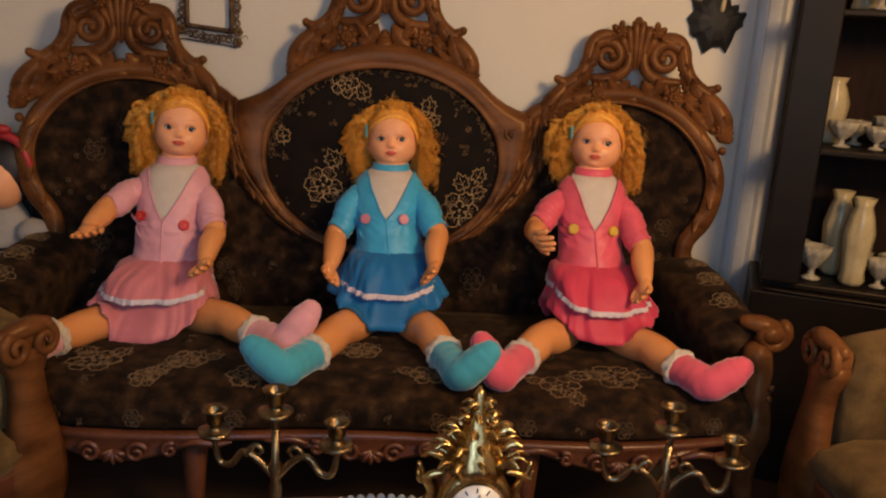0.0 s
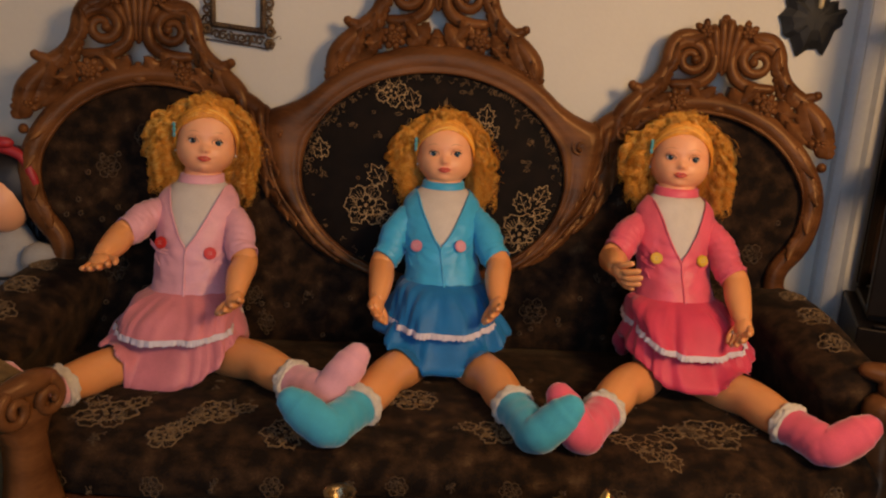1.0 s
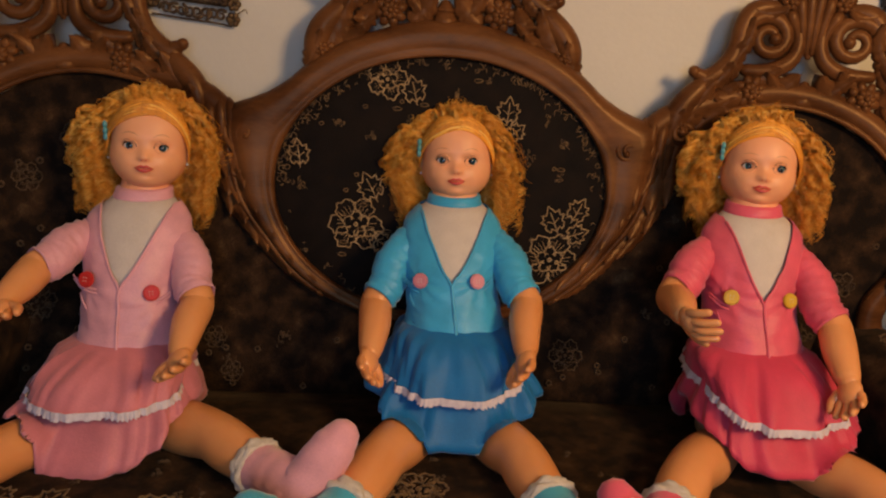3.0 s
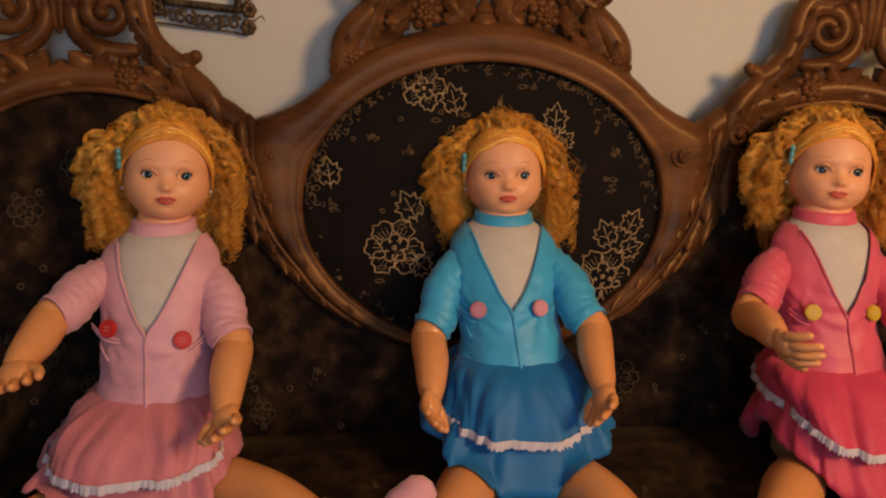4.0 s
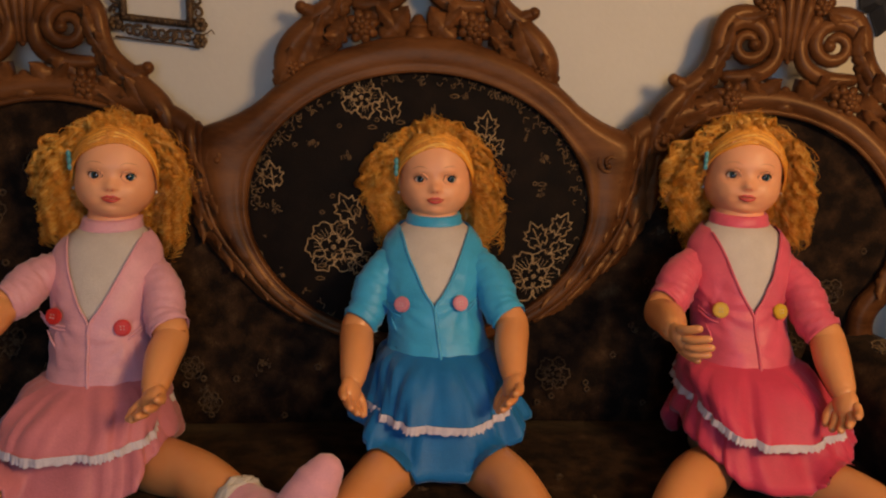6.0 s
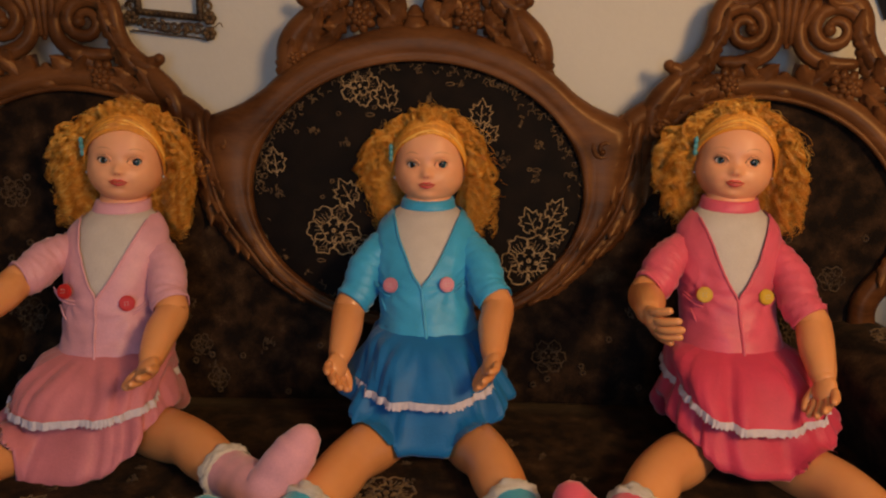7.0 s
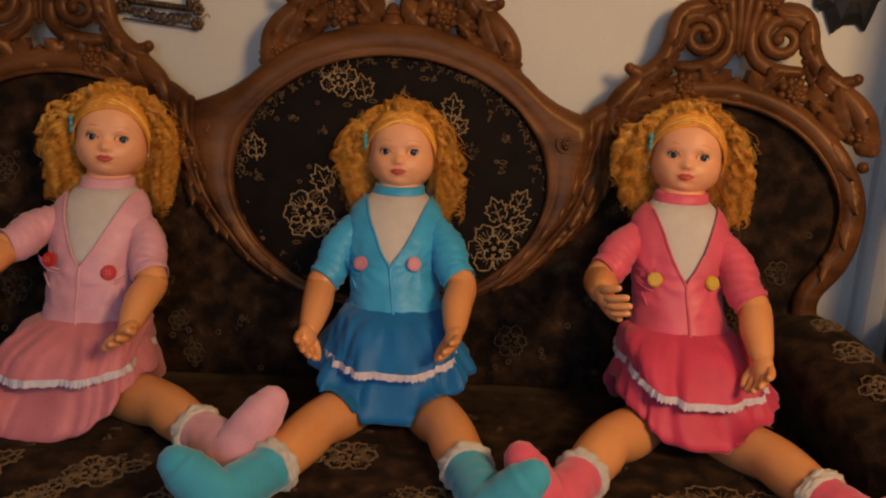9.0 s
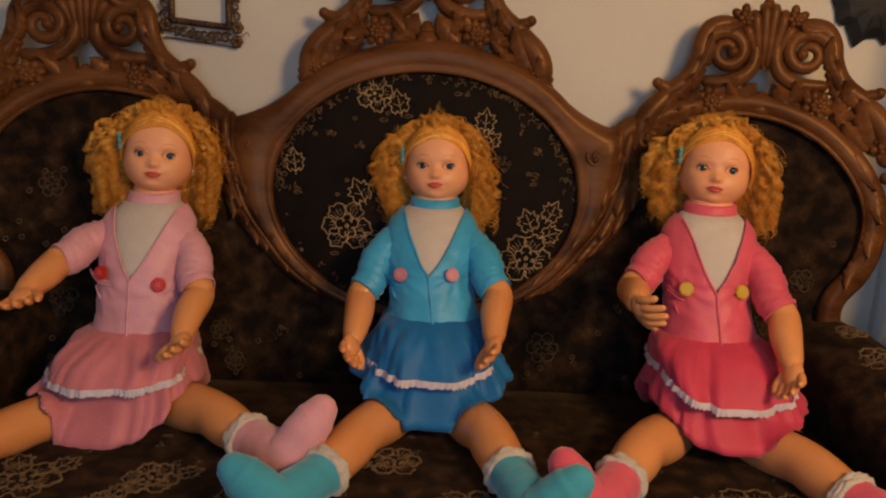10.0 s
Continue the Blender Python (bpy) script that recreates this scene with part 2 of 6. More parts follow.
def leaf(bm, base, tip, width, d0=0.015, d1=0.02, lobes=4, bend=0.0, rise=0.012):
    """An acanthus leaf on the back: lobed edges, raised rib, curled tip."""
    b, t = np.array(base, float), np.array(tip, float)
    along = t - b
    across = np.array((-along[1], along[0])) / (np.linalg.norm(along) + 1e-9)
    nl, nw = lobes * 4, 6
    rows = []
    for i in range(nl + 1):
        s = i / nl
        w = width * (math.sin(math.pi * min(1, 0.12 + s * 0.9)) ** 0.7) * (0.74 + 0.26 * abs(math.sin(math.pi * lobes * s))) + 0.001
        mid = b + along * s + across * bend * math.sin(math.pi * s)
        row = []
        for j in range(-nw // 2, nw // 2 + 1):
            q = j / (nw / 2)
            h = d0 + (d1 - d0) * s + rise * (1 - abs(q)) ** 0.8 - 0.004 * (abs(j) % 2) + 0.014 * s ** 4
            p = mid + across * q * w
            row.append(on(p[0], p[1], h))
        back = [on(*(mid + across * q * w * 0.9), max(0.0, d0 - 0.008)) for q in (1, 0, -1)]
        rows.append(row + back)
    loft(bm, rows, closed=True)

def rosette(bm, c, r, d=0.022, petals=6, turn=0.0):
    for ring_r, size, lift in ((0.62, 0.42, 0.0), (0.30, 0.30, 0.008)):
        for k in range(petals):
            a = turn + 2 * math.pi * (k + (0.5 if ring_r < 0.5 else 0)) / petals
            p = on(c[0] + r * ring_r * math.cos(a), c[1] + r * ring_r * math.sin(a), d + lift)
            ball(bm, p, (r * size, r * 0.26, r * size * 0.72), u=8, v=6, turn=Matrix.Rotation(-a, 4, "Y"))
    ball(bm, on(c[0], c[1], d + 0.014), r * 0.2, u=8, v=6)

# upholstered back behind the frames
def back_top(x):
    u = abs(x - OX)
    c = OZ + 0.325 * math.sqrt(max(0, 1 - (u / 0.44) ** 2)) if u < 0.44 else 0
    v = abs(x) - 0.74
    s = 0.88 + 0.28 * math.sqrt(max(0, 1 - (v / 0.335) ** 2)) if abs(v) < 0.335 else 0
    return max(c, s, 0.64)

def lower_back():
    bm = bmesh.new()
    cols = np.linspace(-1.03, 1.03, 83)
    rows = []
    for x in cols:
        zt = back_top(x)
        col = []
        for k in range(26):
            z = 0.36 + (zt - 0.36) * k / 25
            seam = min(abs(abs(x) - 0.27), abs(abs(x) - 0.62)) if z < 0.62 else 1
            side = abs(x) - 0.74
            puff = 0.022 * max(0, 1 - (side / 0.29) ** 2 - ((z - 0.86) / 0.25) ** 2) if abs(x) > 0.45 else 0
            low = 0.016 * math.sin(math.pi * min(1, max(0, (z - 0.38) / 0.28))) if z < 0.66 else 0
            half = float(np.interp(z, [0.36, 0.60, 0.70, 0.79, 0.87, 0.95, 1.035, 1.1], [1.0, 0.99, 0.985, 1.025, 1.05, 1.05, 1.02, 0.95]))
            xx = x * (1 + (half / 1.03 - 1) * max(0.0, (abs(x) - 0.6) / 0.43))
            col.append(on(xx, z, 0.004 + puff + low - 0.012 * max(0, 1 - seam / 0.016) + 0.004 * noise.noise((x * 9, z * 9, 3))))
        rows.append(col)
    n = len(rows[0])
    front = [[bm.verts.new(p) for p in c] for c in rows]
    back = [[bm.verts.new(p + Vector((0, 0.03, 0))) for p in (c[0], c[-1])] for c in rows]
    for a, b, ba, bb in zip(front, front[1:], back, back[1:]):
        for k in range(n - 1):
            bm.faces.new((a[k], b[k], b[k + 1], a[k + 1]))
        bm.faces.new((ba[0], bb[0], bb[1], ba[1]))
        bm.faces.new((a[0], ba[0], bb[0], b[0]))
        bm.faces.new((a[-1], b[-1], bb[1], ba[1]))
    return part("back_upholstery", bm, VELVET, sofa, "worn brown velvet with a faded floral weave")
back_part = lower_back()

def center_panel():
    bm = bmesh.new()
    rings = []
    for r, h in ((1.04, 0.004), (1.0, 0.012), (0.95, 0.020), (0.8, 0.030), (0.6, 0.036), (0.35, 0.04), (0.1, 0.041), (0.01, 0.041)):
        rings.append([on(*oval(2 * math.pi * k / 64, 0.375 * r, 0.29 * r, 0.285 * r), h) for k in range(64)])
    loft(bm, rings)
    return part("center_panel", bm, VELVET_DARK, sofa, "oval panel of near-black velvet with gold flowers")
panel = center_panel()

def frame_edge(a, o=0.0):
    """Outer edge of the oval moulding: sloping shoulders that run out to the notches, thin below."""
    s = math.sin(a)
    if s >= 0:
        b = math.degrees(math.asin(min(1.0, s)))
        r = float(np.interp(b, [0, 8, 14, 19, 24, 32, 45, 66, 90], [0.447, 0.462, 0.488, 0.496, 0.440, 0.405, 0.388, 0.364, 0.358])) + o
        return OX + math.copysign(r * math.cos(math.radians(b)), math.cos(a)), OZ + r * s
    k = min(1.0, -s * 2.4)
    return oval(a, 0.447 - 0.040 * k + o, 0.358, 0.318 - 0.014 * k + o)

def back_frame():
    bm = bmesh.new()
    # oval moulding
    n = 96
    inner, outer = [], []
    for k in range(n):
        a = 2 * math.pi * k / n
        inner.append(oval(a, 0.366, 0.283, 0.280))
        outer.append(frame_edge(a))
    prof = [(0, 0.0), (0, 0.030), (0.06, 0.040), (0.14, 0.036), (0.30, 0.040), (0.65, 0.046), (0.85, 0.042), (1.0, 0.026), (1.0, -0.018), (0.5, -0.02)]
    band(bm, inner, outer, prof)
    # side rails
    for s in (-1, 1):
        pts = [(0.455, 1.045), (0.50, 1.09), (0.575, 1.125), (0.66, 1.152), (0.755, 1.163), (0.85, 1.148), (0.94, 1.105), (1.010, 1.035), (1.053, 0.95), (1.057, 0.87),
               (1.035, 0.79), (0.99, 0.72), (0.985, 0.66), (1.02, 0.58), (1.03, 0.5)]
        tube(bm, [on(s * x, z, 0.010) for x, z in pts], [0.030, 0.030, 0.027, 0.025, 0.026, 0.026, 0.027, 0.029, 0.030, 0.030, 0.030, 0.029, 0.030, 0.034, 0.034],
             seg=12, flat=0.8, steps=4, side=(0, 1, 0))
        tube(bm, [on(s * (0.74 + (x - 0.74) * 0.925), 0.88 + (z - 0.88) * 0.915, 0.022) for x, z in pts[2:12]], 0.007, seg=6, steps=4)
    return part("back_frame", bm, WOOD, sofa, "polished walnut moulding round the panels")
back_frame()

def crest(cx, z0, low, parent):
    """Pierced carved cresting over a lobe; z0 is the finials' height."""
    extra = []
    top = part("crest", crest_mesh(cx, z0, low, extra), WOOD, parent, "pierced hand-carved walnut cresting")
    for nm, b in extra:
        part(nm, b, WOOD, top)
    for s in (-1, 1):
        for u, v, r in ((0.054, 0.158, 0.034), (0.118, -0.032, 0.036), (0.262, -0.118, 0.030)):
            bm = bmesh.new()
            rosette(bm, (cx + s * u, z0 + v), r, 0.022, 6 if r < 0.036 else 8, turn=u * 9)
            part("rosette", bm, WOOD, top)
    return top

def crest_mesh(cx, z0, low, extra):
    bm = bmesh.new()
    def sub(nm, f, *args, **kw):
        b = bmesh.new()
        f(b, *args, **kw)
        extra.append((nm, b))
    P = lambda s, u, v: (cx + s * u, z0 + v)
    for s in (-1, 1):
        # hooked finial and the limb under it
        tube(bm, [on(*P(s, u, v), d) for u, v, d in ((0.275, -0.145, 0.012), (0.272, -0.10, 0.016), (0.255, -0.065, 0.018), (0.225, -0.032, 0.018), (0.213, -0.016, 0.018), (0.222, -0.006, 0.02), (0.243, 0.002, 0.024))],
             [0.024, 0.029, 0.028, 0.024, 0.019, 0.016, 0.012], seg=10, steps=3, side=(0, 1, 0), flat=0.8)
        ball(bm, on(*P(s, 0.243, 0.004), 0.024), 0.013, u=10, v=6)
        # concave limb up to the ring
        tube(bm, [on(*P(s, u, v), 0.016) for u, v in ((0.225, -0.02), (0.190, 0.0), (0.163, 0.03), (0.148, 0.07), (0.142, 0.105), (0.125, 0.135), (0.095, 0.145), (0.06, 0.14))],
             [0.021, 0.023, 0.022, 0.021, 0.022, 0.022, 0.020, 0.016], seg=10, steps=3, side=(0, 1, 0), flat=0.8)
        sub("scroll", scroll, P(s, 0.088, 0.082), 0.055, 0.012, 0.35, 1.45, 0.0195, 0.0095, 0.016, flip=s, flat=0.9)
        # inner limb of the ring, running down to the centre
        tube(bm, [on(*P(s, u, v), 0.014) for u, v in ((0.030, 0.115), (0.022, 0.08), (0.030, 0.045), (0.055, 0.022), (0.09, 0.012), (0.13, 0.012))],
             [0.014, 0.017, 0.018, 0.019, 0.017, 0.014], seg=8, steps=3, side=(0, 1, 0), flat=0.9)
        # leaves
        sub("leaf", leaf, P(s, 0.262, -0.135), P(s, 0.200, -0.010), 0.0360, 0.014, 0.026, 5)
        sub("leaf", leaf, P(s, 0.165, -0.012), P(s, 0.146, 0.075), 0.0255, 0.016, 0.024, 4)
        sub("leaf", leaf, P(s, 0.185, -0.075), P(s, 0.150, -0.012), 0.0270, 0.012, 0.022, 4)
        sub("leaf", leaf, P(s, 0.110, -0.020), P(s, 0.060, 0.022), 0.0300, 0.014, 0.024, 4)
        sub("leaf", leaf, P(s, 0.075, -0.055), P(s, 0.022, 0.012), 0.0300, 0.012, 0.024, 4, bend=0.006 * s)
        sub("leaf", leaf, P(s, 0.232, -0.125), P(s, 0.170, -0.068), 0.0240, 0.012, 0.024, 4)
        sub("leaf", leaf, P(s, 0.150, -0.052), P(s, 0.196, -0.052), 0.0180, 0.012, 0.022, 3)
        sub("leaf", leaf, P(s, 0.215, -0.030), P(s, 0.165, 0.030), 0.022, 0.022, 0.030, 5, bend=0.010 * s)
        sub("leaf", leaf, P(s, 0.160, 0.030), P(s, 0.130, 0.125), 0.018, 0.024, 0.032, 5, bend=0.012 * s)
        sub("leaf", leaf, P(s, 0.125, 0.140), P(s, 0.060, 0.148), 0.017, 0.024, 0.030, 4, bend=0.010 * s)
        sub("leaf", leaf, P(s, 0.040, -0.045), P(s, 0.090, 0.012), 0.018, 0.014, 0.026, 4)
        sub("leaf", leaf, P(s, 0.290, -0.160), P(s, 0.262, -0.075), 0.024, 0.018, 0.030, 5)
        sub("leaf", leaf, P(s, 0.215, -0.105), P(s, 0.150, -0.045), 0.017, 0.010, 0.020, 4)
        # shell flutes
        for u0, u1, v1 in ((0.006, 0.010, 0.185), (0.014, 0.030, 0.168), (0.022, 0.046, 0.140)):
            tube(bm, [on(*P(s, u0, 0.055), 0.014), on(*P(s, (u0 + u1) / 2 - 0.002, 0.10), 0.020), on(*P(s, u1, v1 - 0.01), 0.024), on(*P(s, u1 + 0.004, v1), 0.02)],
                 [0.007, 0.0105, 0.0145, 0.010], seg=6, steps=3)
    # pedestal, stem and top bud
    tube(bm, [on(cx, z0 + v, 0.012) for v in (low, low * 0.55, -0.03, -0.012)], [0.030, 0.019, 0.024, 0.012], seg=8, steps=3, flat=0.7, side=(0, 1, 0))
    tube(bm, [on(cx, z0 + v, 0.012) for v in (0.045, 0.10, 0.16, 0.198)], [0.006, 0.012, 0.019, 0.012], seg=10, steps=3, flat=0.7, side=(0, 1, 0))
    return bm

crest(0.003, 1.326, -0.052, sofa)
crest(-0.795, 1.197, -0.05, sofa)
crest(0.795, 1.197, -0.05, sofa)

def carved_strip(s):
    """Acanthus chain and volutes between the oval and a side lobe."""
    bm, extra = bmesh.new(), []
    x0 = OX if s > 0 else -OX
    def rim(a, o):
        x, z = frame_edge(a, o)
        return (x if s > 0 else 2 * OX - x), z
    # notch flutes
    for u, o in ((0.445, 0.0), (0.468, 0.006), (0.49, 0.0)):
        tube(bm, [on(s * (u + 0.012), 0.965, 0.018), on(s * u, 1.02, 0.026), on(s * (u + 0.004), 1.07 + o, 0.024), on(s * (u + 0.012), 1.088 + o, 0.012)], [0.006, 0.012, 0.013, 0.008], seg=8, steps=3)
    def sub(nm, *args, **kw):
        b = bmesh.new()
        (leaf if nm == "leaf" else scroll)(b, *args, **kw)
        extra.append((nm, b))
    sub("scroll", (s * 0.418, 1.024), 0.027, 0.008, 2.2, 1.3, 0.0075, 0.005, 0.034, flip=s)
    sub("scroll", (s * 0.432, 0.945), 0.019, 0.006, 2.4, 1.2, 0.0065, 0.0045, 0.030, flip=s)
    sub("leaf", (s * 0.470, 1.075), (s * 0.438, 0.985), 0.020, 0.020, 0.028, 5, bend=0.012 * s)
    sub("leaf", (s * 0.480, 1.040), (s * 0.452, 0.930), 0.020, 0.018, 0.026, 5, bend=0.014 * s)
    sub("leaf", (s * 0.455, 0.965), (s * 0.425, 0.875), 0.017, 0.020, 0.028, 5, bend=0.010 * s)
    sub("scroll", (s * 0.535, 1.065), 0.026, 0.006, 0.4, 1.2, 0.009, 0.006, 0.026, flip=s)
    angles = (0.20, 0.02, -0.18, -0.38, -0.58)
    for k, a in enumerate(angles):
        w = 0.036 - 0.004 * k
        if k < 3:
            sub("leaf", rim(a + 0.10, 0.050 - 0.006 * k), rim(a - 0.24, 0.056 - 0.014 * k), w * 0.75, 0.010, 0.018, 5, bend=0.008)
        sub("leaf", rim(a, 0.020), rim(a - 0.30, 0.026 - 0.006 * k), w * (1 if k < 3 else 0.75), 0.012, 0.022, 5, bend=0.006)
        sub("leaf", rim(a + 0.05, -0.01), rim(a - 0.24, -0.018), w * 0.6, 0.03, 0.034, 4, bend=-0.004, rise=0.008)
    tube(bm, [on(*rim(a, 0.030 - 0.028 * k / 7), 0.008) for k, a in enumerate(np.linspace(0.3, -1.05, 8))], [0.028, 0.028, 0.026, 0.024, 0.020, 0.016, 0.012, 0.008], seg=8, steps=3, side=(0, 1, 0), flat=0.6)
    tube(bm, [on(*rim(a, 0.004), 0.03) for a in np.linspace(0.25, -0.9, 8)], 0.007, seg=6, steps=3)
    top = part("carved_strip", bm, WOOD, sofa, "overlapping carved acanthus leaves")
    for nm, b in extra:
        part(nm, b, WOOD, top)
    return top
carved_strip(-1)
carved_strip(1)

def rail_carving(s):
    bm = bmesh.new()
    pts = [(0.996, 1.06), (1.043, 0.985), (1.056, 0.91), (1.038, 0.83), (0.998, 0.755)]
    for a, b in zip(pts, pts[1:]):
        leaf(bm, (s * a[0], a[1]), (s * b[0], b[1]), 0.019, 0.030, 0.034, 4, rise=0.007)
    ball(bm, on(s * 1.072, 1.010, 0.01), 0.014, u=8, v=6)
    ball(bm, on(s * 1.03, 0.615, 0.016), (0.034, 0.02, 0.028), u=12, v=8)
    return part("rail_carving", bm, WOOD, sofa)
rail_carving(-1)
rail_carving(1)

def seat_front(x):
    return -0.815 + 0.02 * math.cos(x * math.pi / 0.62) + 0.05 * (abs(x) / 1.0) ** 3

def seat_z(x, y):
    """The top of the seat cushion."""
    f = seat_front(x)
    t = min(1, max(0, (y - f) / 0.10))
    dome = 0.012 * math.sin(math.pi * min(1, max(0, (y - f) / 0.62))) * (1 - (x / 1.05) ** 4)
    return 0.425 + 0.030 * math.sin(t * math.pi / 2) + dome

def seat_cushion():
    bm = bmesh.new()
    rings = []
    for x in np.linspace(-1.0, 1.0, 61):
        f = seat_front(x)
        e = min(1, (1.0 - abs(x)) / 0.05)
        pr = [(f + 0.03, 0.352), (f + 0.004, 0.362), (f - 0.006, 0.385), (f - 0.004, 0.41)]
        pr += [(y, seat_z(x, y) - 0.01 * (1 - e)) for y in [f + d for d in (0.004, 0.012, 0.025, 0.045, 0.07, 0.1, 0.15, 0.2, 0.27, 0.34, 0.41, 0.48, 0.55, 0.62)]]
        pr += [(-0.08, seat_z(x, -0.12) - 0.02), (-0.06, 0.36)]
        rings.append([Vector((x, y, z + 0.003 * noise.noise((x * 7, y * 7, 1)))) for y, z in pr])
    loft(bm, rings)
    return part("seat_cushion", bm, VELVET, sofa, "brown velvet seat with a tan flower weave")
seat = seat_cushion()

def apron_low(x):
    return 0.305 - 0.032 * math.cos((x - 0.02) * 2 * math.pi / 0.62)

def apron():
    bm = bmesh.new()
    rings = []
    for x in np.linspace(-0.98, 0.98, 121):
        f = seat_front(x) + 0.002
        lo = apron_low(x)
        rings.append([Vector((x, f + d, z)) for d, z in ((0.03, 0.352), (-0.006, 0.352), (-0.014, 0.344), (-0.008, 0.334), (-0.002, (0.33 + lo) / 2), (-0.008, lo + 0.012), (-0.002, lo), (0.03, lo))])
    loft(bm, rings)
    ap = part("apron", bm, WOOD_DARK, sofa, "serpentine red-brown apron with carved scrolls")
    for cx in (-0.60, 0.02, 0.64):
        bm = bmesh.new()
        f = seat_front(cx) - 0.012
        for s in (-1, 1):
            for c, r0, a0 in (((0.055, 0.305), 0.026, 0.5), ((0.135, 0.315), 0.018, 1.2)):
                n = 20
                pts = [(cx + s * (c[0] + (r0 * (1 - 0.75 * k / n)) * math.cos(a0 + 8 * k / n)), f - 0.002 - 0.005 * k / n, c[1] + (r0 * (1 - 0.75 * k / n)) * math.sin(a0 + 8 * k / n)) for k in range(n + 1)]
                tube(bm, pts, [0.008 - 0.003 * k / n for k in range(n + 1)], seg=6, steps=1)
            tube(bm, [(cx + s * 0.16, f, 0.325), (cx + s * 0.2, f - 0.003, 0.338), (cx + s * 0.245, f - 0.002, 0.333), (cx + s * 0.28, f, 0.338)], [0.006, 0.010, 0.009, 0.004], seg=6)
        for k in range(5):
            a = math.pi * (1.1 + 0.2 * k)
            tube(bm, [(cx, f, 0.31), (cx + 0.018 * math.cos(a), f - 0.006, 0.31 + 0.018 * math.sin(a)), (cx + 0.034 * math.cos(a), f - 0.003, 0.31 + 0.034 * math.sin(a))], [0.004, 0.008, 0.005], seg=6)
        part("scroll_carving", bm, WOOD_DARK, ap)
    return ap
apron()

def arm(s):
    """Rolled padded arm with a wooden scroll front."""
    bm = bmesh.new()
    rings = []
    for k in range(15):
        t = k / 14
        y = -0.10 - 0.54 * t
        cx = 0.985 + 0.035 * t
        zt = 0.655 + 0.026 * math.sin(math.pi * min(1, t * 1.25)) - 0.045 * t
        pr = [(-0.085, 0.40), (-0.095, 0.48), (-0.108, 0.55), (-0.118, zt - 0.06), (-0.105, zt - 0.025), (-0.055, zt), (0.0, zt + 0.012), (0.04, zt + 0.002), (0.068, zt - 0.03), (0.072, zt - 0.07), (0.05, zt - 0.115), (0.035, 0.50), (0.035, 0.40)]
        b = 1 - 0.05 * (t > 0.97)
        rings.append([Vector((s * (cx + u * b), y + 0.003 * noise.noise((u * 20, y * 12, 5)), z)) for u, z in pr])
    loft(bm, rings)
    pad = part("arm_pad", bm, VELVET, sofa, "padded brown velvet arm")
    bm = bmesh.new()
    X = lambda u: s * u
    # front post
    tube(bm, [(X(1.03), -0.665, 0.545), (X(1.04), -0.672, 0.50), (X(1.035), -0.69, 0.44), (X(1.03), -0.71, 0.39), (X(1.025), -0.715, 0.33), (X(1.02), -0.70, 0.27), (X(1.03), -0.70, 0.17), (X(1.05), -0.73, 0.06), (X(1.06), -0.75, 0.02)],
         [0.040, 0.036, 0.034, 0.040, 0.046, 0.040, 0.026, 0.022, 0.030], seg=12, steps=4)
    for k in range(6):
        ball(bm, (X(1.058 - 0.004 * k), -0.715 - 0.005 * k, 0.47 - 0.03 * k), 0.010, u=8, v=6)
    # volute over the post
    n = 26
    pts = [(X(1.062 - 0.040 * (1 - 0.72 * k / n) * math.cos(2.6 + 8.2 * k / n)), -0.662 - 0.012 * k / n, 0.600 + 0.038 * (1 - 0.72 * k / n) * math.sin(2.6 + 8.2 * k / n)) for k in range(n + 1)]
    tube(bm, pts, [0.020 - 0.008 * k / n for k in range(n + 1)], seg=10, steps=1, flat=1.3, side=(0, 1, 0))
    tube(bm, [(X(1.00), -0.640, 0.628), (X(1.04), -0.652, 0.622), (X(1.08), -0.660, 0.606), (X(1.10), -0.664, 0.598)], [0.020, 0.026, 0.026, 0.022], seg=10)
    ball(bm, (X(1.055), -0.68, 0.605), (0.028, 0.02, 0.026), u=12, v=8)
    part("arm_front", bm, WOOD, sofa, "carved scroll at the front of the arm")
arm(-1)
arm(1)

def sofa_leg(x, y):
    bm = bmesh.new()
    tube(bm, [(x, y, 0.33), (x, y - 0.01, 0.2), (x, y, 0.08), (x, y - 0.015, 0.02)], [0.035, 0.026, 0.020, 0.028], seg=10)
    part("leg", bm, WOOD_DARK, sofa)
for x in (-0.42, 0.42):
    sofa_leg(x, -0.77)
for x in (-0.95, 0.95):
    sofa_leg(x, -0.06)

# flower weave, laid as raised pile on the velvet
def ribbon(bm, pts, r, surf):
    q = [surf(a, b) for a, b in pts]
    tube(bm, q, r, seg=5, steps=2, round_ends=False)

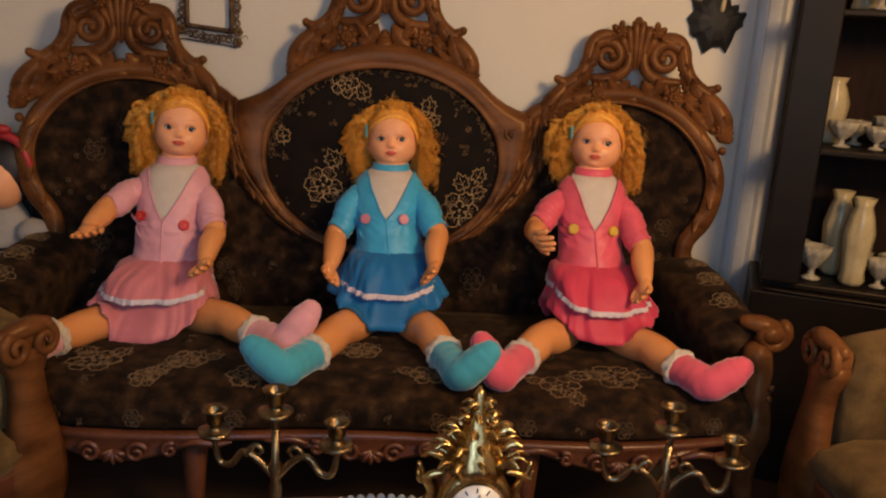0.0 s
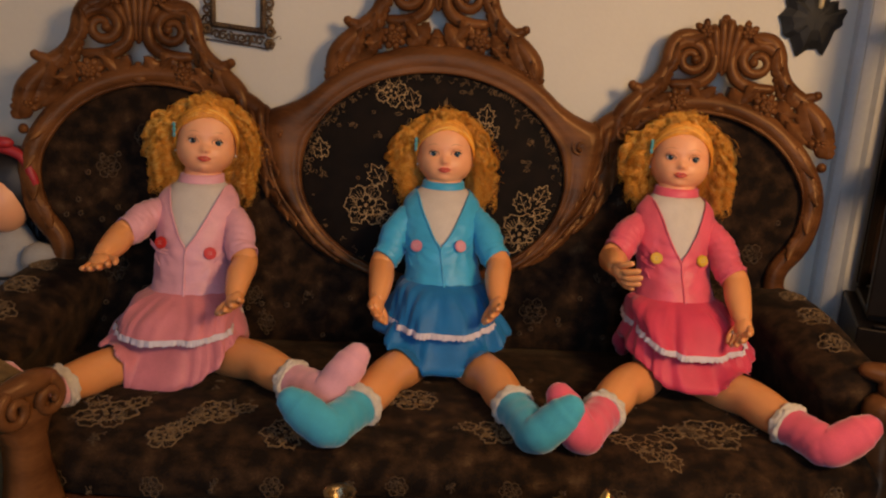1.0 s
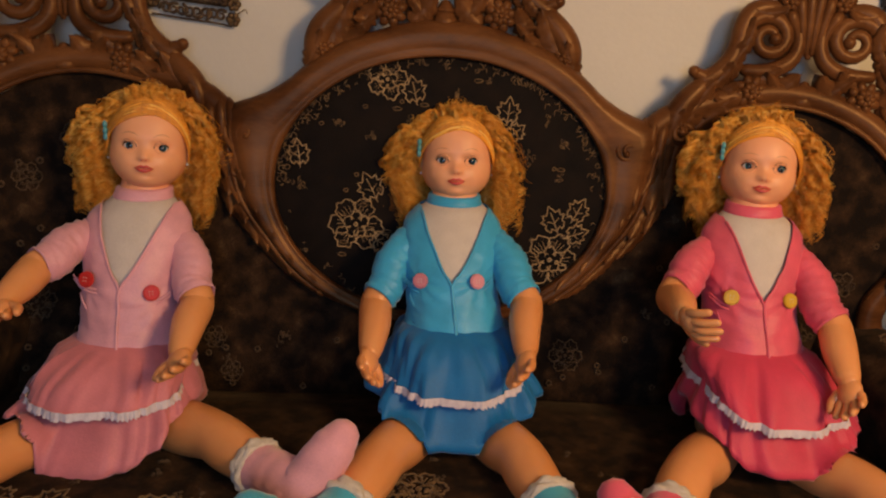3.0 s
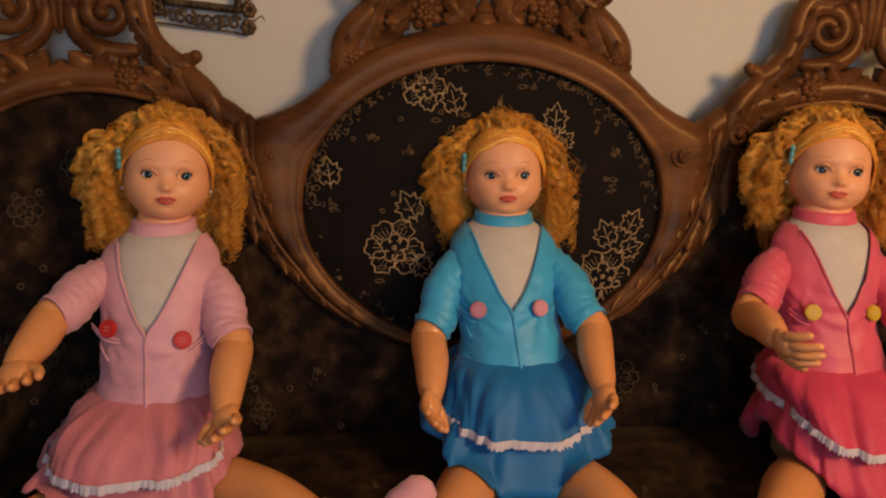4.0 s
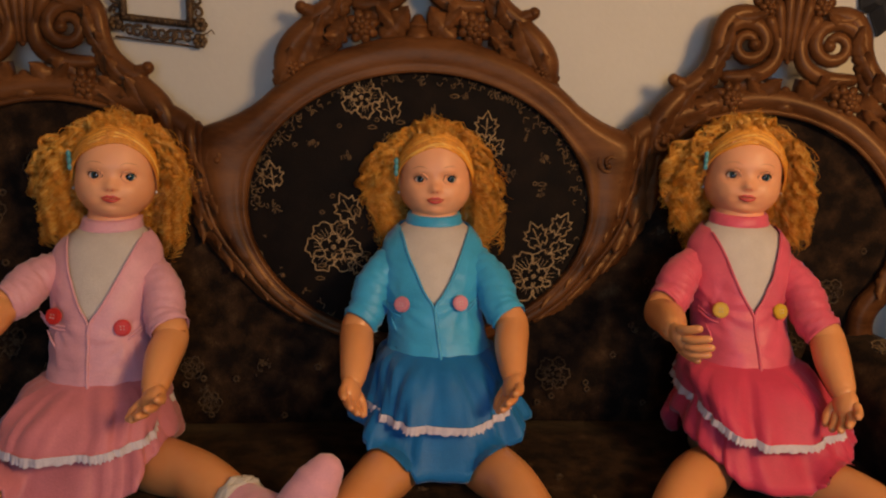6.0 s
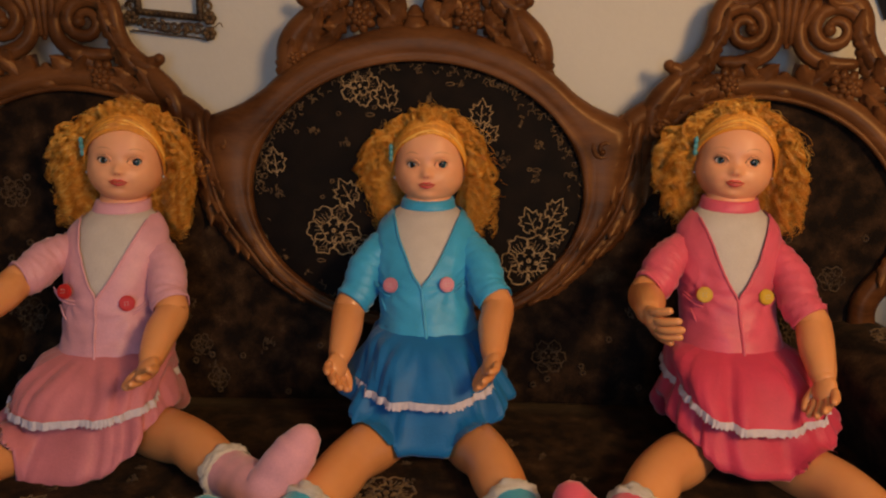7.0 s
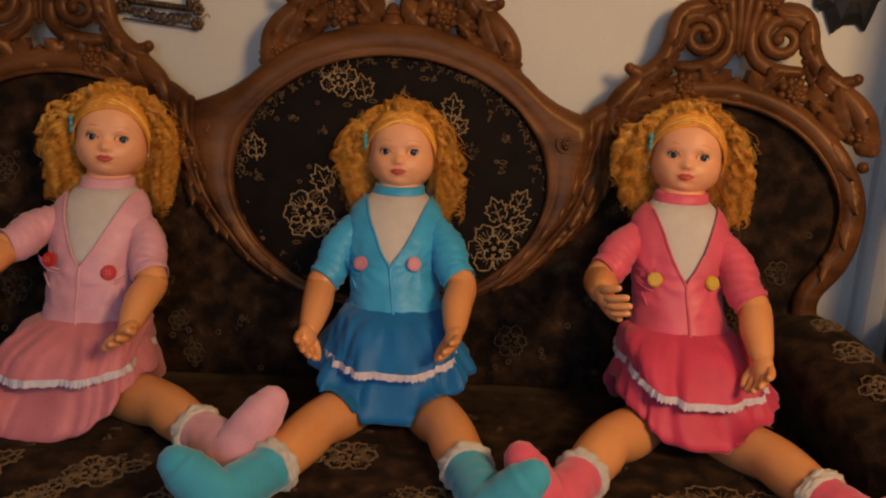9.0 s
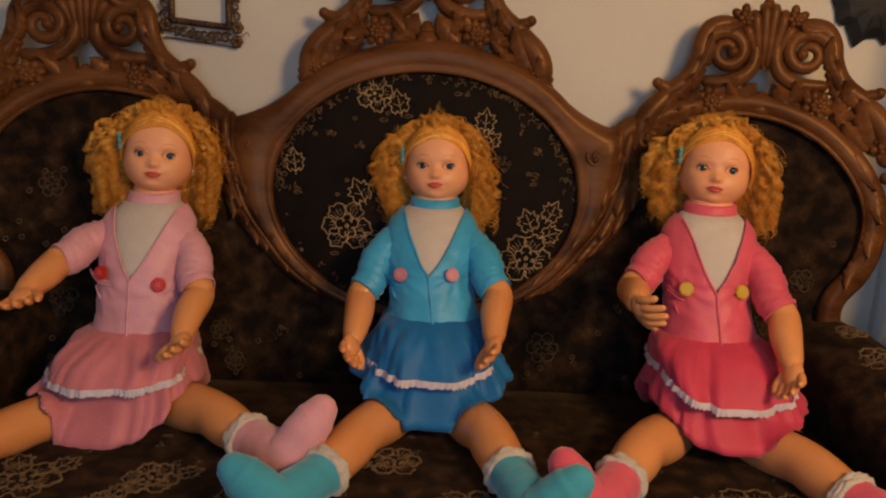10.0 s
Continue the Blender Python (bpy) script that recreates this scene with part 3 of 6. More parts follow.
def flower(bm, c, r, surf, w=0.0016, petals=6, seed=0, squash=1.0):
    rnd = random.Random(seed)
    for ring_r, size in ((0.66, 0.40), (0.30, 0.22)):
        m = petals if ring_r > 0.5 else 5
        for k in range(m):
            a = 2 * math.pi * (k + rnd.uniform(-0.15, 0.15)) / m + (0.4 if ring_r < 0.5 else 0)
            cx, cz = c[0] + r * ring_r * math.cos(a), c[1] + r * ring_r * math.sin(a) * squash
            pts = []
            for j in range(13):
                b = a + math.pi + 0.9 + (2 * math.pi - 1.8) * j / 12
                rr = r * size * (1 + 0.15 * math.sin(j * 2.6 + k) + rnd.uniform(-0.09, 0.09))
                pts.append((cx + rr * math.cos(b), cz + rr * math.sin(b) * squash))
            ribbon(bm, pts, w * rnd.uniform(0.65, 1.25), surf)
            if ring_r > 0.5:
                for v in (-0.35, 0.0, 0.35):
                    ribbon(bm, [(c[0] + r * q * math.cos(a + v * 0.6), c[1] + r * q * math.sin(a + v * 0.6) * squash) for q in (0.48, 0.60, 0.70 + rnd.uniform(0, 0.14))], w * 0.4, surf)
    ribbon(bm, [(c[0] + r * 0.07 * math.cos(t), c[1] + r * 0.07 * math.sin(t) * squash) for t in (0, 1.5, 3, 4.5, 6.2)], w * 1.4, surf)

def vine_leaf(bm, c, r, angle, surf, w=0.0016, squash=1.0):
    """Ivy-shaped leaf outline with veins."""
    ca, sa = math.cos(angle), math.sin(angle)
    shape = [(0, -1), (0.32, -0.7), (0.42, -0.95), (0.75, -0.55), (0.62, -0.3), (0.95, 0.05), (0.62, 0.1), (0.7, 0.5), (0.35, 0.38), (0, 1.0)]
    full = shape + [(-u, v) for u, v in shape[-2::-1]]
    at = lambda u, v: (c[0] + r * (u * ca - v * sa), c[1] + r * (u * sa + v * ca) * squash)
    ribbon(bm, [at(u, v) for u, v in full], w, surf)
    ribbon(bm, [at(0, -1.25), at(0.03, -0.4), at(0, 0.5)], w * 0.7, surf)
    for s in (-1, 1):
        ribbon(bm, [at(0, -0.4), at(s * 0.25, -0.2), at(s * 0.45, -0.1)], w * 0.55, surf)

def sprig(bm, c, r, angle, surf, w=0.0013, squash=1.0):
    """A small broken spray: a stem with a few buds and leaflets."""
    rnd = random.Random(int(abs(c[0] * 7919 + c[1] * 104729) * 100))
    end = (c[0] + r * math.cos(angle), c[1] + r * math.sin(angle) * squash)
    ribbon(bm, [c, ((c[0] + end[0]) / 2 + 0.15 * r * math.sin(angle), (c[1] + end[1]) / 2), end], w * 0.6, surf)
    for k in range(rnd.randint(3, 6)):
        a, q = rnd.uniform(0, 6.28), rnd.uniform(0.2, 1.1)
        p = (c[0] + r * q * math.cos(angle) + 0.35 * r * math.cos(a), c[1] + (r * q * math.sin(angle) + 0.35 * r * math.sin(a)) * squash)
        u = rnd.uniform(0.10, 0.24) * r
        ribbon(bm, [(p[0] + u * math.cos(a + t) * (1.0 if k % 2 else 0.5), p[1] + u * math.sin(a + t) * squash) for t in (0, 1.3, 2.6, 3.9, 5.2 + rnd.uniform(-0.6, 0.8))], w * rnd.uniform(0.7, 1.3), surf)

def oval_surface(x, z):
    e = math.hypot((x - OX) / 0.375, (z - OZ) / 0.2875)
    h = np.interp(e, [0, 0.35, 0.6, 0.8, 0.95, 1.0, 1.04], [0.041, 0.04, 0.036, 0.030, 0.020, 0.012, 0.004])
    return on(x, z, float(h))

def panel_weave():
    bm = bmesh.new()
    S = oval_surface
    flower(bm, (-0.172, 0.838), 0.056, S, seed=1)
    vine_leaf(bm, (-0.145, 0.925), 0.032, 0.5, S)
    vine_leaf(bm, (-0.115, 0.80), 0.026, -2.2, S)
    flower(bm, (-0.115, 1.150), 0.040, S, seed=2, petals=5)
    vine_leaf(bm, (-0.058, 1.134), 0.029, 0.25, S)
    vine_leaf(bm, (-0.303, 0.988), 0.028, 0.15, S)
    vine_leaf(bm, (0.150, 1.100), 0.028, -0.1, S)
    vine_leaf(bm, (0.170, 1.055), 0.022, -0.9, S)
    vine_leaf(bm, (0.262, 0.868), 0.030, 0.4, S)
    vine_leaf(bm, (0.320, 0.890), 0.028, -0.5, S)
    vine_leaf(bm, (0.322, 0.835), 0.026, -1.3, S)
    flower(bm, (0.262, 0.775), 0.058, S, seed=3)
    flower(bm, (0.02, 0.72), 0.045, S, seed=8)
    tagged(part("flower_weave", bm, MOTIF, panel, "raised gold flowers and ivy leaves"), kind="stuff")
    bm = bmesh.new()
    rnd = random.Random(4)
    for k in range(46):
        a, q = rnd.uniform(0, 6.28), 0.9 * math.sqrt(rnd.random())
        x, z = oval(a, 0.36 * q, 0.28 * q, 0.27 * q)
        ribbon(bm, [(x + 0.005 * math.cos(t) * (1 + k % 2), z + 0.004 * math.sin(t)) for t in (0, 1.5, 3, 4.5, 6)], 0.0013, S)
    for x, z in ((-0.23, 1.06), (-0.16, 1.03), (0.23, 1.07), (0.21, 0.99), (0.26, 0.95), (-0.28, 0.91), (-0.30, 0.77), (0.03, 1.12), (-0.07, 1.05), (0.10, 0.72), (-0.24, 0.74), (0.11, 1.16), (0.29, 1.02)):
        sprig(bm, (x, z), rnd.uniform(0.016, 0.026), rnd.uniform(0, 6.28), S)
    tagged(part("sprig_weave", bm, MOTIF_DIM, panel), kind="stuff")
    # frayed gold welt round the panel
    bm = bmesh.new()
    for k in range(230):
        a = rnd.uniform(0.0, math.pi * 1.0) if k < 190 else rnd.uniform(0, 2 * math.pi)
        r0 = rnd.uniform(0.90, 0.985)
        p = oval(a, 0.375 * r0, 0.29 * r0, 0.285 * r0)
        b = rnd.uniform(0, 6.28)
        ln = rnd.uniform(0.004, 0.012)
        ribbon(bm, [p, (p[0] + ln * math.cos(b), p[1] + ln * math.sin(b)), (p[0] + 1.4 * ln * math.cos(b + 0.8), p[1] + 1.4 * ln * math.sin(b + 0.8))], 0.0012, lambda u, v: oval_surface(u, v) + Vector((0, -0.001, 0)))
    tagged(part("frayed_edge", bm, MOTIF_DIM, panel), kind="stuff")
panel_weave()

def seat_weave():
    S = lambda x, y: Vector((x, y, seat_z(x, y) + 0.0005))
    bm = bmesh.new()
    rnd = random.Random(7)
    for k, (x, y, r) in enumerate(((-0.70, -0.655, 0.062), (-0.47, -0.635, 0.05), (-0.02, -0.54, 0.05), (0.655, -0.655, 0.066), (0.16, -0.68, 0.045), (-0.30, -0.71, 0.05), (0.50, -0.72, 0.05), (-0.55, -0.74, 0.035), (0.88, -0.62, 0.05))):
        flower(bm, (x, y), r, S, w=0.0024, seed=20 + k)
        for q in range(2):
            a = rnd.uniform(0, 6.28)
            vine_leaf(bm, (x + 1.5 * r * math.cos(a), y + 1.2 * r * math.sin(a)), r * 0.5, a - 1.57, S, w=0.0022)
    tagged(part("flower_weave", bm, MOTIF_DIM, seat, "tan flowers woven in the seat velvet"), kind="stuff")
    bm = bmesh.new()
    F = lambda x, z: Vector((x, seat_front(x) - 0.0055, z))
    for k in range(16):
        x = -0.9 + 0.12 * k + rnd.uniform(-0.03, 0.03)
        if k % 2:
            flower(bm, (x, 0.392), 0.022, F, w=0.0016, seed=60 + k)
        else:
            sprig(bm, (x, 0.385), 0.022, rnd.uniform(0, 6.28), F, w=0.0014)
    for k in range(60):
        x, y = rnd.uniform(-0.92, 0.92), rnd.uniform(-0.74, -0.3)
        sprig(bm, (x, y), rnd.uniform(0.018, 0.03), rnd.uniform(0, 6.28), S, w=0.0015)
    tagged(part("sprig_weave", bm, MOTIF_FAINT, seat), kind="stuff")
    # side panels and lower back
    bm = bmesh.new()
    def B(x, z):
        side = abs(x) - 0.74
        puff = 0.022 * max(0, 1 - (side / 0.29) ** 2 - ((z - 0.86) / 0.25) ** 2) if abs(x) > 0.45 else 0
        low = 0.016 * math.sin(math.pi * min(1, max(0, (z - 0.38) / 0.28))) if z < 0.66 else 0
        return on(x, z, 0.0065 + puff + low)
    for k in range(230):
        x, z = rnd.uniform(-0.98, 0.98), rnd.uniform(0.46, 1.12)
        if abs(abs(x) - 0.74) < 0.24 and z < 1.09 - 0.9 * abs(abs(x) - 0.74) or (z < 0.6):
            if k % 9 == 0:
                flower(bm, (x, z), rnd.uniform(0.022, 0.038), B, w=0.0016, seed=k)
            elif k % 3 == 0:
                sprig(bm, (x, z), rnd.uniform(0.014, 0.024), rnd.uniform(0, 6.28), B, w=0.0014)
            else:
                ribbon(bm, [(x + 0.006 * math.cos(t), z + 0.006 * math.sin(t)) for t in (0, 1.5, 3, 4.5, 6)], 0.0024, B)
    tagged(part("flower_weave", bm, MOTIF_FAINT, back_part), kind="stuff")
    # arms
    for s in (-1, 1):
        bm = bmesh.new()
        A = lambda u, y: Vector((s * (1.0 + u), y, 0.655 + 0.026 * math.sin(math.pi * min(1, (-(y + 0.10) / 0.54) * 1.25)) + 0.045 * (y + 0.10) / 0.54 + 0.013 - 6.0 * u * u))
        for y, r in ((-0.25, 0.035), (-0.38, 0.04), (-0.5, 0.035)):
            flower(bm, (-0.01, y), r, A, w=0.002, seed=int(-y * 100))
        tagged(part("flower_weave", bm, MOTIF_DIM, sofa), kind="stuff")
seat_weave()

# ---------------------------------------------------------------- dolls, one mesh each
M_SKIN, M_FACE, M_LIPS, M_WHITE, M_IRIS, M_BLACK, M_BROW, M_HAIR, M_SMOOTH, M_SHIRT, M_JACKET, M_SKIRT, M_SOCK, M_LACE, M_CUFF, M_BUTTON, M_CLIP = range(17)

def ellipse_ring(c, rx, ry, n, f=None):
    out = []
    for k in range(n):
        a = 2 * math.pi * k / n
        q = f(a) if f else 1.0
        out.append(Vector((c[0] + rx * q * math.sin(a), c[1] - ry * q * math.cos(a), c[2])))
    return out

def add_strands(me, strands, sides=3):
    """Adds thin three-sided strands to a mesh; buttons keep flat faces."""
    nv, nl, npoly = len(me.vertices), len(me.loops), len(me.polygons)
    co = np.empty(nv * 3, np.float32)
    me.vertices.foreach_get("co", co)
    lv = np.empty(nl, np.int32)
    me.loops.foreach_get("vertex_index", lv)
    ls, mi = np.empty(npoly, np.int32), np.empty(npoly, np.int32)
    me.polygons.foreach_get("loop_start", ls)
    me.polygons.foreach_get("material_index", mi)
    verts, quads, base = [], [], nv
    ang = 2 * np.pi * np.arange(sides) / sides
    for p, r in strands:
        m, n = p.shape[:2]
        d = np.gradient(p, axis=1)
        d /= np.linalg.norm(d, axis=2)[..., None] + 1e-12
        u = np.cross(d, (0.31, 0.23, 0.92))
        u /= np.linalg.norm(u, axis=2)[..., None] + 1e-12
        w = np.cross(d, u)
        verts.append((p[:, :, None] + r[:, :, None, None] * (u[:, :, None] * np.cos(ang)[:, None] + w[:, :, None] * np.sin(ang)[:, None])).reshape(-1, 3))
        i = (np.arange(m)[:, None] * n + np.arange(n - 1)[None])[..., None] * sides + base
        k = np.arange(sides)[None, None]
        quads.append(np.stack([i + k, i + (k + 1) % sides, i + sides + (k + 1) % sides, i + sides + k], -1).reshape(-1, 4))
        base += m * n * sides
    verts, quads = np.concatenate(verts), np.concatenate(quads)
    me.clear_geometry()
    me.vertices.add(base)
    me.vertices.foreach_set("co", np.concatenate([co, verts.astype(np.float32).ravel()]))
    me.loops.add(nl + quads.size)
    me.loops.foreach_set("vertex_index", np.concatenate([lv, quads.ravel().astype(np.int32)]))
    me.polygons.add(npoly + len(quads))
    me.polygons.foreach_set("loop_start", np.concatenate([ls, (nl + 4 * np.arange(len(quads))).astype(np.int32)]))
    mi = np.concatenate([mi, np.full(len(quads), M_HAIR, np.int32)])
    me.polygons.foreach_set("material_index", mi)
    me.polygons.foreach_set("use_smooth", (mi != M_BUTTON))
    me.update(calc_edges=True)
    me.validate()

def hand(bm, wrist, tip, across, curl, mirror):
    """A small vinyl hand with four fingers and a thumb."""
    w, t = Vector(wrist), Vector(tip)
    d = (t - w).normalized()
    a = (Vector(across) - d * d.dot(Vector(across))).normalized()
    n = d.cross(a)
    c = w + d * 0.022
    turn = Matrix((a, d, n)).transposed().to_4x4()
    ball(bm, c, (0.0245, 0.030, 0.016), M_SKIN, 14, 10, turn)
    ball(bm, w, (0.0212, 0.02, 0.0195), M_SKIN, 12, 8, turn)
    for k in range(4):
        u = (k - 1.5) * 0.0135
        ln = (0.034, 0.041, 0.039, 0.031)[k]
        r0 = c + a * u + d * (0.020 - 0.004 * abs(k - 1.5))
        spread = a * (u * 0.35)
        p1 = r0 + d * ln * 0.5 + spread * 0.5 + n * curl * 0.25 * ln
        p2 = r0 + d * ln * 0.92 + spread + n * curl * ln * (0.75 + 0.1 * k)
        tube(bm, [r0, p1, p2], [0.0085, 0.0080, 0.0066], M_SKIN, seg=8, steps=3)
    r0 = c + a * mirror * 0.022 - d * 0.004
    tube(bm, [r0, r0 + a * mirror * 0.014 + d * 0.014 + n * curl * 0.008, r0 + a * mirror * 0.018 + d * 0.032 + n * curl * 0.016], [0.0105, 0.009, 0.0068], M_SKIN, seg=8, steps=3)

HEAD_Z = [-0.0815, -0.080, -0.076, -0.070, -0.062, -0.050, -0.036, -0.020, 0.0, 0.025, 0.050, 0.070, 0.084, 0.092, 0.096]
HEAD_W = [0.004, 0.018, 0.032, 0.043, 0.053, 0.0635, 0.0705, 0.0735, 0.0725, 0.0715, 0.0655, 0.054, 0.038, 0.022, 0.004]
HEAD_F = [0.006, 0.034, 0.050, 0.060, 0.067, 0.0735, 0.0770, 0.0785, 0.0780, 0.0790, 0.0740, 0.062, 0.044, 0.026, 0.005]

def head(bm, hair, eyes, yaw, pitch, roll, rnd):
    """A round, full-cheeked vinyl head; eyes is the point between the two eyes."""
    T = pose(0, 0, 0, pitch, roll, yaw)
    c = Vector(eyes) - (T @ Vector((0, -0.0735, 0)))
    H = Matrix.Translation(c) @ T
    g = lambda x, z, u, v, p, q=None: math.exp(-((x - u) ** 2 / (2 * p * p) + (z - v) ** 2 / (2 * (q or p) ** 2)))
    dense = smooth_path(list(zip(HEAD_Z, HEAD_W, HEAD_F)), 4)
    dz, dw, df = ([float(q[i]) for q in dense] for i in range(3))
    P = 2.25
    def relief(x, z):
        y = 0.0135 * g(x, z, 0, -0.0195, 0.0062, 0.0058) + 0.0045 * g(x, z, 0, -0.008, 0.0055, 0.010)
        y += sum(0.0030 * g(x, z, k * 0.0085, -0.0215, 0.004) for k in (-1, 1))
        y += sum(0.0050 * g(x, z, k * 0.037, -0.034, 0.017) for k in (-1, 1))
        y -= sum(0.0075 * g(x, z, k * 0.0290, 0.0, 0.0125, 0.0085) for k in (-1, 1))
        y += sum(0.0022 * g(x, z, k * 0.0285, 0.017, 0.014, 0.006) for k in (-1, 1))
        y += 0.0058 * g(x, z, 0, -0.0425, 0.013, 0.009) + 0.0062 * g(x, z, 0, -0.066, 0.0125, 0.009)
        y -= 0.0036 * g(x, z, 0, -0.0545, 0.012, 0.0045)
        y -= sum(0.0026 * g(x, z, k * 0.021, -0.043, 0.004) for k in (-1, 1))
        y -= 0.0012 * g(x, z, 0, -0.032, 0.0025, 0.005)
        return y
    def skin_at(x, z):
        w, f = float(np.interp(z, dz, dw)), float(np.interp(z, dz, df))
        return -f * max(0.0, 1 - min(1, abs(x) / w) ** P) ** (1 / P) - relief(x, z)
    rows, nu = [], 84
    for z in np.interp(np.linspace(0, 1, 84), np.linspace(0, 1, len(dz)), dz):
        w, f = float(np.interp(z, dz, dw)), float(np.interp(z, dz, df))
        row = []
        for k in range(nu):
            a = 2 * math.pi * k / nu
            sn, cs = math.sin(a), math.cos(a)
            x = w * math.copysign(abs(sn) ** (2 / P), sn)
            y = -f * math.copysign(abs(cs) ** (2 / P), cs)
            if cs > 0:
                y -= relief(x, z) * min(1, cs * 3)
            row.append(H @ Vector((x, y, z)))
        rows.append(row)
    loft(bm, rows, M_FACE)
    # eyes with lids and lashes
    for s in (-1, 1):
        e = Vector((s * 0.0290, skin_at(s * 0.0290, 0.0) + 0.0056, 0.0))
        ball(bm, H @ e, (0.0122, 0.0080, 0.0088), M_WHITE, 18, 12, T)
        i = e + Vector((0.0008, -0.0056, 0.0004))
        ball(bm, H @ i, (0.0088, 0.0034, 0.0088), M_IRIS, 16, 10, T)
        ball(bm, H @ (i + Vector((0, -0.0020, 0))), (0.0062, 0.0019, 0.0062), M_BLACK, 12, 8, T)
        # tiny white bead beside the pupil: the eye's glint put in as colour
        ball(bm, H @ (i + Vector((0.0022, -0.0036, 0.0026))), 0.0009, M_WHITE, 6, 5)
        lid = [(-0.0136, -0.0010), (-0.010, 0.0052), (-0.004, 0.0086), (0.003, 0.0088), (0.009, 0.0062), (0.0134, 0.0005)]
        rim_at = lambda x, z, d: H @ Vector((e.x + s * x, min(skin_at(e.x + s * x, z), e.y - 0.0080 * math.sqrt(max(0, 1 - (x / 0.0142) ** 2))) - d, z))
        tube(bm, [rim_at(x, z + 0.0016, 0.0) for x, z in lid], [0.0012, 0.0026, 0.0030, 0.0030, 0.0026, 0.0014], M_FACE, seg=8)
        tube(bm, [rim_at(x, z, 0.0012) for x, z in lid], [0.0006, 0.0013, 0.0016, 0.0017, 0.0016, 0.0010], M_BLACK, seg=6)
        for q in range(9):
            x = -0.010 + 0.0027 * q
            z = float(np.interp(x, [v[0] for v in lid], [v[1] for v in lid]))
            tube(bm, [rim_at(x, z, 0.0014), rim_at(x * 1.10 + 0.0006, z + 0.0022, 0.0040), rim_at(x * 1.2 + 0.0010, z + 0.0052, 0.0046)], [0.0005, 0.0004, 0.0002], M_BLACK, seg=4, steps=2, round_ends=False)
        tube(bm, [rim_at(x, -0.92 * z - 0.0012, 0.0) for x, z in lid], [0.0008, 0.0014, 0.0017, 0.0017, 0.0014, 0.0008], M_FACE, seg=8)
        tube(bm, [rim_at(x * 0.94, -0.84 * z - 0.0003, 0.0010) for x, z in lid], 0.00045, M_BROW, seg=5)
        brow = ((0.0145, 0.0205), (0.022, 0.0245), (0.031, 0.0262), (0.040, 0.0240), (0.046, 0.0205))
        tube(bm, [H @ Vector((s * x, skin_at(s * x, z) + 0.0002, z)) for x, z in brow], [0.0002, 0.0006, 0.0007, 0.0005, 0.0002], M_BROW, seg=5)
        # ear and pearl
        ball(bm, H @ Vector((s * 0.0725, 0.004, -0.008)), (0.006, 0.012, 0.018), M_FACE, 12, 10, T)
        ball(bm, H @ Vector((s * 0.0755, -0.010, -0.027)), 0.0026, M_WHITE, 10, 8)
        # nostrils
        ball(bm, H @ Vector((s * 0.0042, skin_at(s * 0.0042, -0.0245) + 0.0006, -0.0258)), (0.0019, 0.0012, 0.0011), M_LIPS, 8, 6, T)
    # mouth: bowed upper lip, full lower lip
    lip = lambda x, z, d=0.0: H @ Vector((x, skin_at(x, z) + d, z))
    tube(bm, [lip(x, z, 0.0008) for x, z in ((-0.0185, -0.0412), (-0.012, -0.0398), (-0.0055, -0.0378), (0, -0.0390), (0.0055, -0.0378), (0.012, -0.0398), (0.0185, -0.0412))],
         [0.0008, 0.0019, 0.0029, 0.0027, 0.0029, 0.0019, 0.0008], M_LIPS, seg=10)
    tube(bm, [lip(x, z, 0.0008) for x, z in ((-0.0165, -0.0420), (-0.010, -0.0442), (0, -0.0458), (0.010, -0.0442), (0.0165, -0.0420))], [0.0008, 0.0029, 0.0041, 0.0029, 0.0008], M_LIPS, seg=10)
    tube(bm, [lip(x, z, -0.0016) for x, z in ((-0.0170, -0.0414), (-0.008, -0.0416), (0, -0.0421), (0.008, -0.0416), (0.0170, -0.0414))], 0.0005, M_BROW, seg=5)
    # hair cap, tilted back off the face
    rows = []
    for j in range(20):
        v = math.pi * (0.015 + 0.455 * j / 19)
        row = []
        for k in range(48):
            a = 2 * math.pi * k / 48
            d = Matrix.Rotation(math.radians(-42), 3, "X") @ Vector((math.sin(v) * math.sin(a), -math.sin(v) * math.cos(a), math.cos(v)))
            w = 1 + 0.012 * math.sin(k * 2.1) * math.sin(j * 0.9)
            row.append(H @ Vector((d.x * 0.0775 * w, d.y * 0.083 * w, d.z * 0.101 * w)))
        rows.append(row)
    loft(bm, rows, M_SMOOTH)
    # smooth combed band along the hairline, drawn down to the clip on one side
    line_az = [-1.50, -1.25, -0.95, -0.60, -0.25, 0.15, 0.55, 0.95, 1.25, 1.50]
    line_el = [-8, 8, 21, 30, 36, 38, 33, 22, 4, -14]
    for k in range(76):
        t = k / 75
        j1, j2 = rnd.uniform(-3.0, 3.4), rnd.uniform(-0.10, 0.10)
        pts = []
        for az, el in zip(line_az, line_el):
            e = math.radians(el + 40 * t * (0.55 + 0.45 * math.cos(az * 0.9)) + j1 * (0.4 + t))
            lift = 1.062 + rnd.uniform(0, 0.012) + 0.060 * math.sin(math.pi * min(1.0, t * 0.92 + 0.06)) * (0.5 + 0.5 * math.cos(az))
            pts.append(H @ Vector((0.0755 * lift * math.cos(e) * math.sin(az + j2), -0.0800 * lift * math.cos(e) * math.cos(az + j2), 0.0965 * lift * math.sin(e))))
        tube(bm, pts, [0.0018, 0.0022, 0.0024, 0.0025, 0.0026, 0.0026, 0.0025, 0.0024, 0.0022, 0.0018], M_SMOOTH if k % 3 else M_HAIR, seg=5, steps=3)
